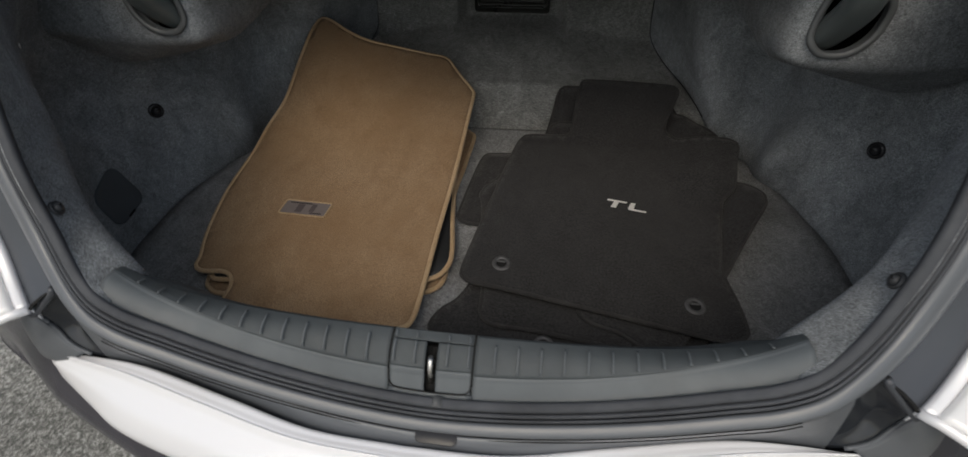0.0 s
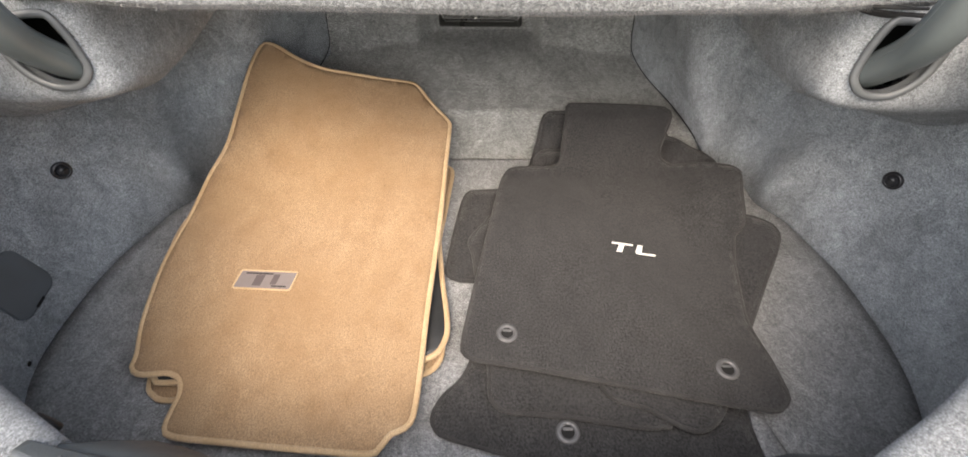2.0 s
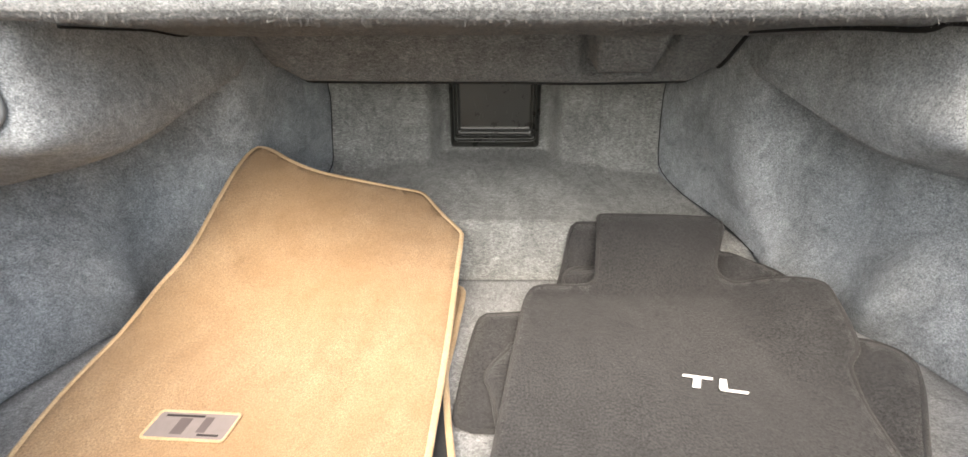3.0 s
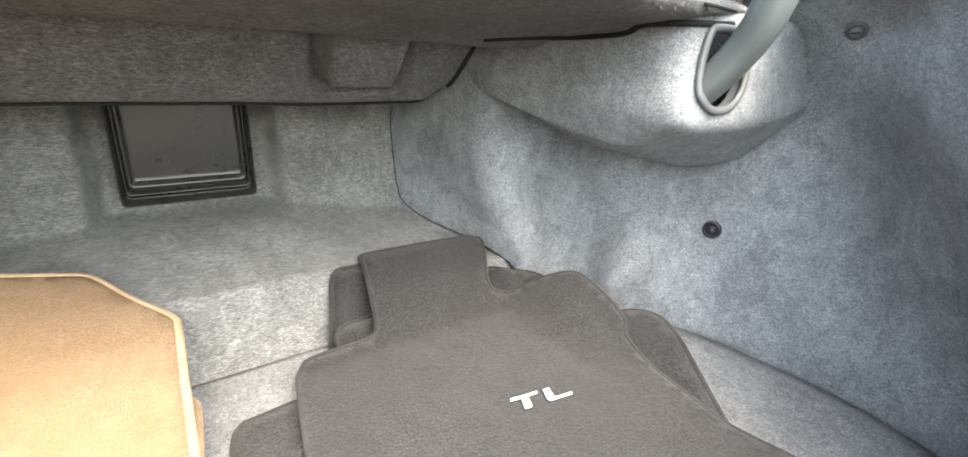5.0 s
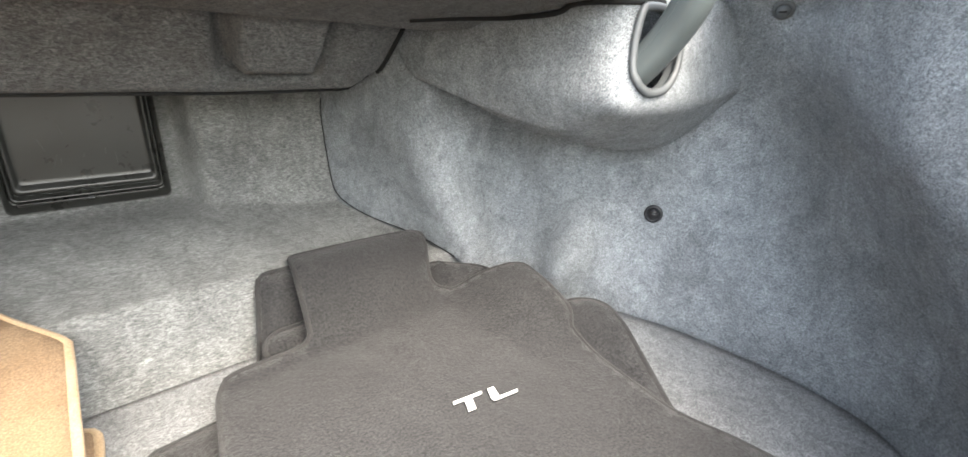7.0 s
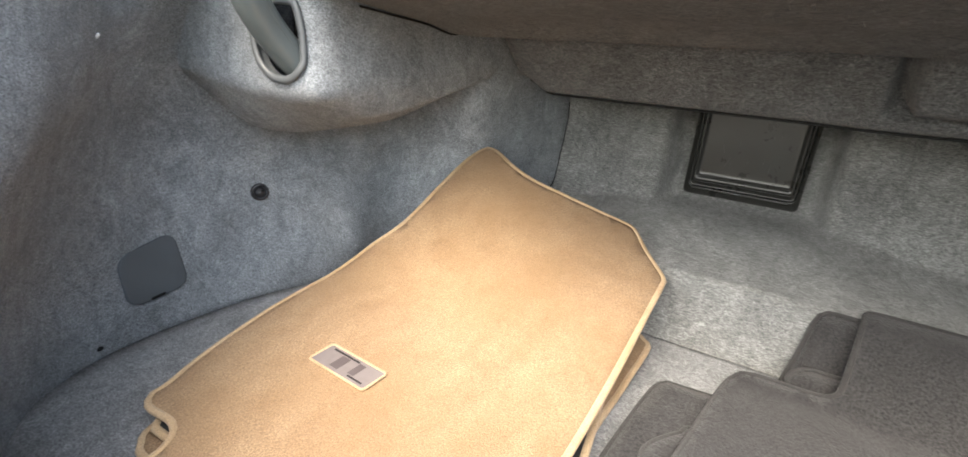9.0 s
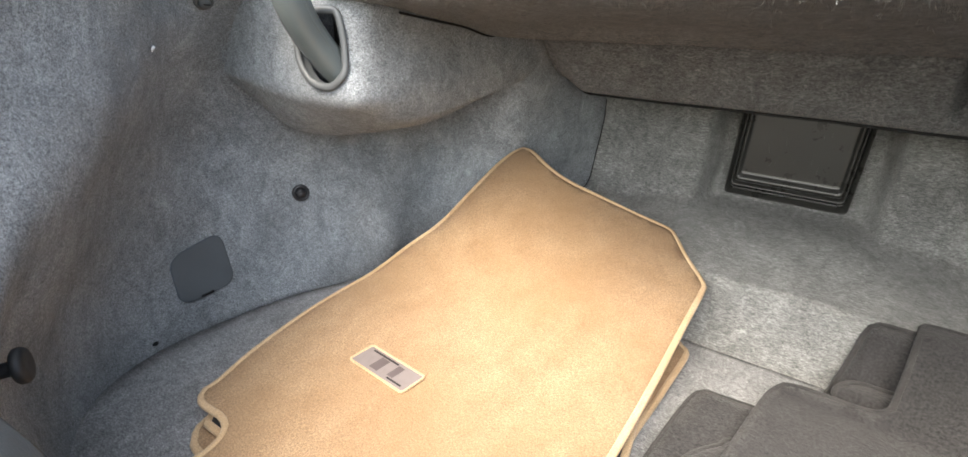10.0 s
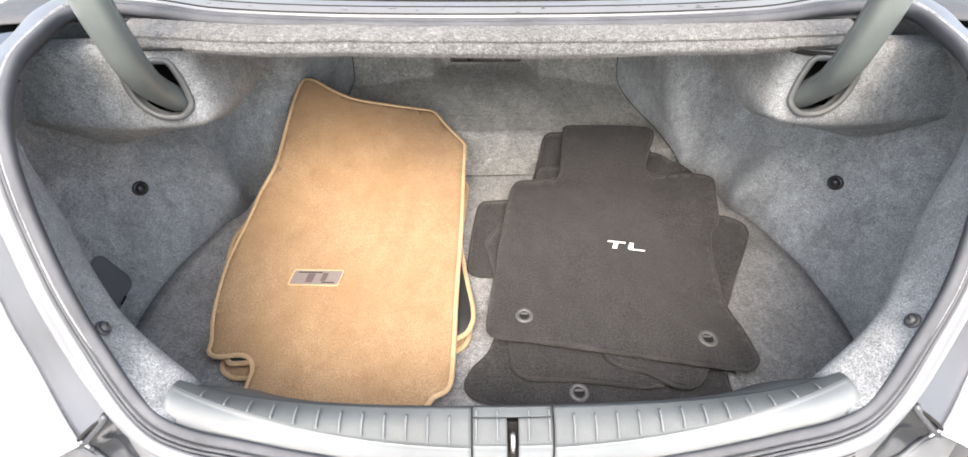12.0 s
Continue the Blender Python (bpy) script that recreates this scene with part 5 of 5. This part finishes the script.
def tan_height(x, y):
    z = 0.030 + 0.085 * max(0.0, (y - 1.12) / 0.6) ** 1.5 + 0.11 * smooth01((y - 1.45) / 0.33) * smooth01((-0.03 - x) / 0.36)
    z += 0.0018 * noise.noise(Vector((x * 7, y * 7, 2.0)))
    return max(z, rest(x, y) + 0.012)


TANS = "tan floor mats in a stack"
floor_mat("floor_mat", "tan velour floor mat with cream binding on top of a stack", TAN, tan_height, 0.006, BEIGE, BEIGE_EDGE, 0.0046, TANS)
TAN_TURNED = [(-0.066, 1.475), (-0.050, 1.370), (-0.035, 1.285), (-0.037, 1.250), (-0.055, 1.226), (-0.11, 1.214), (-0.30, 1.196), (-0.425, 1.180), (-0.448, 1.186), (-0.462, 1.215), (-0.515, 1.36), (-0.541, 1.455),
              (-0.525, 1.52), (-0.47, 1.60), (-0.40, 1.62), (-0.16, 1.60), (-0.085, 1.56)]


def turned_height(x, y):
    return max(0.022 + 0.004 * smooth01((x + 0.08) / 0.05) + 0.03 * smooth01((y - 1.45) / 0.2), rest(x, y) + 0.008)


floor_mat("floor_mat", "tan-edged floor mat lying upside down with its black backing up", TAN_TURNED, turned_height, 0.005, BACKING, BEIGE_EDGE, 0.0048, TANS, 0.02)
TAN_LOW = [(-0.060, 1.660), (-0.050, 1.640), (-0.056, 1.560), (-0.064, 1.45), (-0.058, 1.34), (-0.042, 1.262), (-0.044, 1.226), (-0.066, 1.205), (-0.12, 1.195), (-0.30, 1.178), (-0.415, 1.160), (-0.448, 1.168), (-0.465, 1.195),
           (-0.52, 1.37), (-0.535, 1.48), (-0.49, 1.60), (-0.43, 1.655), (-0.3, 1.672), (-0.1, 1.676)]
floor_mat("floor_mat", "tan velour rear floor mat at the bottom of a stack", TAN_LOW, lambda x, y: max(0.0095, rest(x, y) + 0.006) + 0.012 * smooth01((y - 1.5) / 0.15), 0.006, BEIGE, BEIGE_EDGE, 0.0046, TANS, 0.02)

# plaque on the tan mat
PLQ = Vector((-0.329, 1.340))
plaque = thing("plaque", (PLQ.x, PLQ.y, tan_height(*PLQ)), "metal plaque in a cream frame sewn on the tan mat", "plaque")
_nx = Vector((0.02, 0, tan_height(PLQ.x + 0.01, PLQ.y) - tan_height(PLQ.x - 0.01, PLQ.y)))
_ny = Vector((0, 0.02, tan_height(PLQ.x, PLQ.y + 0.01) - tan_height(PLQ.x, PLQ.y - 0.01)))
plaque.matrix_basis = Matrix.Translation(plaque.matrix_basis.translation) @ facing(_nx.cross(_ny), _ny) @ pose(0, 0, 0.0008, 0, 0, -2.5)


def skewed(pts, k=0.16):
    return [(x + k * y, y) for x, y in pts]


def plate(name, outline, z0, z1, bevel, material, parent, label=""):
    v, f = slab(outline, z0, z1, bevel)
    return part(name, mesh_of(name, v, f, material, False), parent, label)


_o = skewed(rounded_rect(0.094, 0.033, 0.004))
_v, _f = tube([(x, y, 0.001) for x, y in _o], 0.0016, 8, True)
part("frame", mesh_of("frame", _v, _f, BEIGE_EDGE), plaque, "cream stitched frame")
plaque_sheet = plate("sheet", skewed(rounded_rect(0.092, 0.031, 0.003)), -0.002, 0.0012, 0.0004, PLAQUE, plaque)
plate("bar", skewed([(-0.037, 0.0098), (0.008, 0.0098), (0.008, 0.0122), (-0.037, 0.0122)]), 0.0010, 0.0016, 0.0, PLAQUE_DARK, plaque_sheet, "dark engraved bar")
plate("bar", skewed([(0.014, -0.0118), (0.038, -0.0118), (0.038, -0.0096), (0.014, -0.0096)]), 0.0010, 0.0016, 0.0, PLAQUE_DARK, plaque_sheet, "dark engraved bar")
PLAQUE_MID = plastic("etched plaque metal", (0.085, 0.070, 0.070), 0.40)
plate("stem", skewed([(-0.018, -0.011), (-0.004, -0.011), (-0.004, 0.0085), (-0.018, 0.0085)]), 0.0010, 0.0014, 0.0, PLAQUE_MID, plaque_sheet, "etched stem")
plate("stem", skewed([(0.010, -0.008), (0.020, -0.008), (0.020, 0.0105), (0.010, 0.0105)]), 0.0010, 0.0014, 0.0, PLAQUE_MID, plaque_sheet, "etched stem")

# charcoal mats
CHARCOALS = "charcoal floor mats in a heap"
FRONT = [(0.186, 1.738), (0.191, 1.752), (0.204, 1.757), (0.296, 1.755), (0.378, 1.748), (0.391, 1.740), (0.395, 1.722), (0.378, 1.685), (0.371, 1.668), (0.374, 1.656), (0.387, 1.649), (0.434, 1.632), (0.472, 1.611), (0.492, 1.602),
         (0.501, 1.586), (0.486, 1.531), (0.478, 1.480), (0.472, 1.467), (0.458, 1.454), (0.453, 1.440), (0.441, 1.375), (0.428, 1.300), (0.429, 1.268), (0.438, 1.224), (0.442, 1.178), (0.438, 1.165), (0.424, 1.154), (0.405, 1.152),
         (0.318, 1.166), (0.200, 1.187), (0.066, 1.210), (0.013, 1.217), (-0.004, 1.226), (-0.008, 1.242), (0.000, 1.300), (0.027, 1.461), (0.050, 1.590), (0.061, 1.626), (0.080, 1.637), (0.150, 1.639), (0.168, 1.646), (0.174, 1.660)]


def front_height(x, y):
    z = 0.034 + 0.046 * smooth01((x - 0.36) / 0.13) * smooth01((y - 1.38) / 0.16)
    z += 0.0016 * noise.noise(Vector((x * 8, y * 8, 7.0)))
    over = 0.034 + 0.082 * smooth01((y - 1.615) / 0.120)
    return max(z, over, rest(x, y) + 0.010)


floor_mat("floor_mat", "charcoal floor mat with two grommets on top of a heap", FRONT, front_height, 0.006, DARK, DARK_EDGE, 0.0040, CHARCOALS, 0.011)
UNDER = [(0.131, 1.716), (0.137, 1.730), (0.152, 1.738), (0.178, 1.739), (0.350, 1.755), (0.398, 1.730), (0.443, 1.678), (0.482, 1.648), (0.500, 1.625), (0.500, 1.55), (0.440, 1.35), (0.396, 1.20), (0.388, 1.150), (0.382, 1.082), (0.30, 1.072), (0.145, 1.079),
         (0.061, 1.096), (-0.018, 1.115), (-0.040, 1.126), (-0.046, 1.146), (-0.034, 1.172), (0.006, 1.232), (0.050, 1.45), (0.096, 1.64), (0.112, 1.680)]
floor_mat("floor_mat", "charcoal floor mat with one grommet showing, lowest in a heap", UNDER, lambda x, y: max(0.009, rest(x, y) + 0.005, 0.064 * smooth01((x - 0.34) / 0.08) * smooth01((y - 1.58) / 0.09)), 0.005, DARK, DARK_EDGE, 0.0034, CHARCOALS, 0.018)
REAR_A = [(0.06, 1.600), (-0.002, 1.600), (-0.014, 1.595), (-0.023, 1.578), (-0.032, 1.520), (-0.044, 1.409), (-0.042, 1.388), (-0.028, 1.378), (0.009, 1.375), (0.25, 1.38), (0.26, 1.58), (0.20, 1.592)]
floor_mat("floor_mat", "charcoal rear floor mat half under the heap", REAR_A, lambda x, y: 0.010 + 0.004 * smooth01((x + 0.0) / 0.06), 0.005, DARK, DARK_EDGE, 0.0034, CHARCOALS, 0.02)
REAR_B = [(0.046, 1.524), (0.020, 1.503), (-0.002, 1.472), (-0.007, 1.449), (0.000, 1.428), (0.012, 1.350), (0.030, 1.225), (0.033, 1.175), (0.042, 1.158), (0.062, 1.149), (0.133, 1.145), (0.240, 1.132), (0.264, 1.134), (0.280, 1.148), (0.29, 1.30), (0.29, 1.48), (0.2, 1.53)]
floor_mat("floor_mat", "charcoal rear floor mat with rounded corners in the heap", REAR_B, lambda x, y: 0.0170 + 0.001 * smooth01((y - 1.3) / 0.1), 0.005, DARK, DARK_EDGE, 0.0036, CHARCOALS, 0.02)
REAR_C = [(0.192, 1.196), (0.256, 1.152), (0.292, 1.131), (0.315, 1.127), (0.338, 1.139), (0.360, 1.166), (0.437, 1.289), (0.480, 1.363), (0.521, 1.430), (0.529, 1.454), (0.522, 1.474), (0.490, 1.497), (0.42, 1.54), (0.30, 1.36)]
floor_mat("floor_mat", "charcoal rear floor mat lying askew in the heap", REAR_C, lambda x, y: 0.0230 + 0.036 * smooth01((x - 0.42) / 0.09), 0.005, DARK, DARK_EDGE, 0.0036, CHARCOALS, 0.02)
# a rounded corner that peeps out at the tab
TAB = [(0.121, 1.672), (0.132, 1.648), (0.155, 1.638), (0.25, 1.630), (0.33, 1.640), (0.34, 1.680), (0.25, 1.694), (0.165, 1.694), (0.138, 1.690)]
floor_mat("floor_mat", "small charcoal mat end wedged at the step", TAB, lambda x, y: 0.017 + 0.025 * smooth01((y - 1.640) / 0.055), 0.004, DARK, DARK_EDGE, 0.0036, CHARCOALS, 0.02)

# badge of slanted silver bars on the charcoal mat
BDG = Vector((0.279, 1.426))
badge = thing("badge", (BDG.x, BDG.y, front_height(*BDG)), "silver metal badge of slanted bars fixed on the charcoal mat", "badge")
badge.matrix_basis = Matrix.Translation(badge.matrix_basis.translation) @ pose(0, 0, 0, 0, 0, -9.5)


def bar(name, pts, z1):
    v, f = slab(pts, -0.001, z1, 0.0005)
    face = part(name, mesh_of(name, v, f, CHROME, False), badge)
    grown = [(x * 1.0 + (0.0006 if x > sum(p[0] for p in pts) / len(pts) else -0.0006), y + (0.0006 if y > sum(p[1] for p in pts) / len(pts) else -0.0006)) for x, y in pts]
    v, f = slab(grown, -0.001, z1 - 0.0016, 0.0)
    part("seat", mesh_of("seat", v, f, HOLE, False), face, "black seat under a bar")


bar("upper_bar", [(-0.0375, 0.0090), (-0.0010, 0.0090), (0.0002, 0.0124), (-0.0362, 0.0124)], 0.0030)
bar("stem", [(-0.0285, -0.0080), (-0.0188, -0.0080), (-0.0146, 0.0088), (-0.0240, 0.0088)], 0.0030)
bar("hook", [(0.0035, -0.0030), (0.0050, -0.0070), (0.0088, -0.0078), (0.0140, -0.0040), (0.0162, 0.0124), (0.0078, 0.0124)], 0.0030)
bar("lower_bar", [(0.0089, -0.0078), (0.0362, -0.0078), (0.0380, -0.0044), (0.0141, -0.0044)], 0.0030)


# grommets
def grommet(place, height):
    ob = thing("grommet", (place[0], place[1], height), "dark metal mat grommet with an oval slot", "grommet", "mat grommets")
    v, f = lathe([(0.0085, -0.003), (0.0090, 0.0012), (0.0102, 0.0024), (0.0135, 0.0026), (0.0157, 0.0016), (0.0166, -0.001)], 28)
    ring = part("ring", mesh_of("ring", v, f, GROMMET), ob)
    v, f = lathe([(0.0001, 0.0004), (0.0090, 0.0004)], 24)
    part("cup", mesh_of("cup", v, f, HOLE), ob, "black inside of the grommet")
    v, f = slab([(x, y + 0.0042) for x, y in rounded_rect(0.0145, 0.0042, 0.0018, 4)], 0.0003, 0.0012, 0.0004)
    part("tongue", mesh_of("tongue", v, f, GROMMET), ring, "metal tongue across the slot")
    return ob


grommet((0.058, 1.261), front_height(0.058, 1.261))
grommet((0.371, 1.209), front_height(0.371, 1.209))
grommet((0.139, 1.126), 0.0095)
# pale felt strip showing beside the lowest mat
FLAP = [(0.395, 1.158), (0.408, 1.160), (0.414, 1.140), (0.428, 1.100), (0.432, 1.075), (0.402, 1.072), (0.396, 1.10), (0.392, 1.13)]
strip = thing("felt_strip", (0.41, 1.11, 0.0), "pale grey felt strip lying beside the charcoal mats", "felt strip")
verts, faces, _ = drape(FLAP, lambda x, y: 0.006 + 0.003 * smooth01((y - 1.1) / 0.05), 0.004, 0.006)
part("sheet", mesh_of("sheet", at_base(strip, verts), faces, CARPET_FLOOR), strip)

# ---------------------------------------------------------------- loose fibres on the fuzzy front lip
_r = random.Random(11)
fv, ff = [], []
for k in range(9000):
    u = _r.random()
    v = _r.uniform(0.02, 0.40)
    p = ceiling_at(u, v)
    d = Vector((_r.gauss(0, 0.7), -0.7 + _r.gauss(0, 0.5), -0.5 * v * 2 + _r.gauss(0, 0.6))).normalized()
    l = _r.uniform(0.0015, 0.0052)
    s = d.cross(Vector((_r.gauss(0, 1), _r.gauss(0, 1), _r.gauss(0, 1)))).normalized() * 0.00016
    bend = Vector((_r.gauss(0, 1), _r.gauss(0, 1), _r.gauss(0, 1))) * l * 0.25
    b = len(fv)
    fv += [p - s, p + s, p + d * l * 0.55 + bend + s, p + d * l * 0.55 + bend - s, p + d * l + bend * 0.3]
    ff += [(b, b + 1, b + 2, b + 3), (b + 3, b + 2, b + 4)]
FIBRE, _, _ = node_material("pale felt fibre", (0.21, 0.207, 0.20), 0.8)
fm = bpy.data.meshes.new("lint")
fm.from_pydata([tuple(q) for q in fv], [], ff)
fm.materials.append(FIBRE)
tagged(new("lint", fm), "short pale fibres standing out of the felt lip", "fibres", kind="stuff")

# a bit of white lint caught on the side lining
_p, _n, _, _ = wall_frame((-0.588, 1.257, 0.395), -1)
fluff = thing("lint_fluff", _p, "tiny white lint fluff caught on the felt", "lint")
fluff.matrix_basis = Matrix.Translation(_p + _n * 0.001) @ facing(_n)
_r = random.Random(5)
for k in range(7):
    a = _r.uniform(0, 6.3)
    pts = [Vector((0.004 * math.cos(a) * q + _r.gauss(0, 0.0012), 0.0022 * math.sin(a) * q + _r.gauss(0, 0.0008), 0.0012 + 0.001 * _r.random())) for q in (-1, -0.3, 0.4, 1)]
    _v, _f = tube(pts, 0.0006, 5)
    part("strand", mesh_of("strand", _v, _f, LENS), fluff)
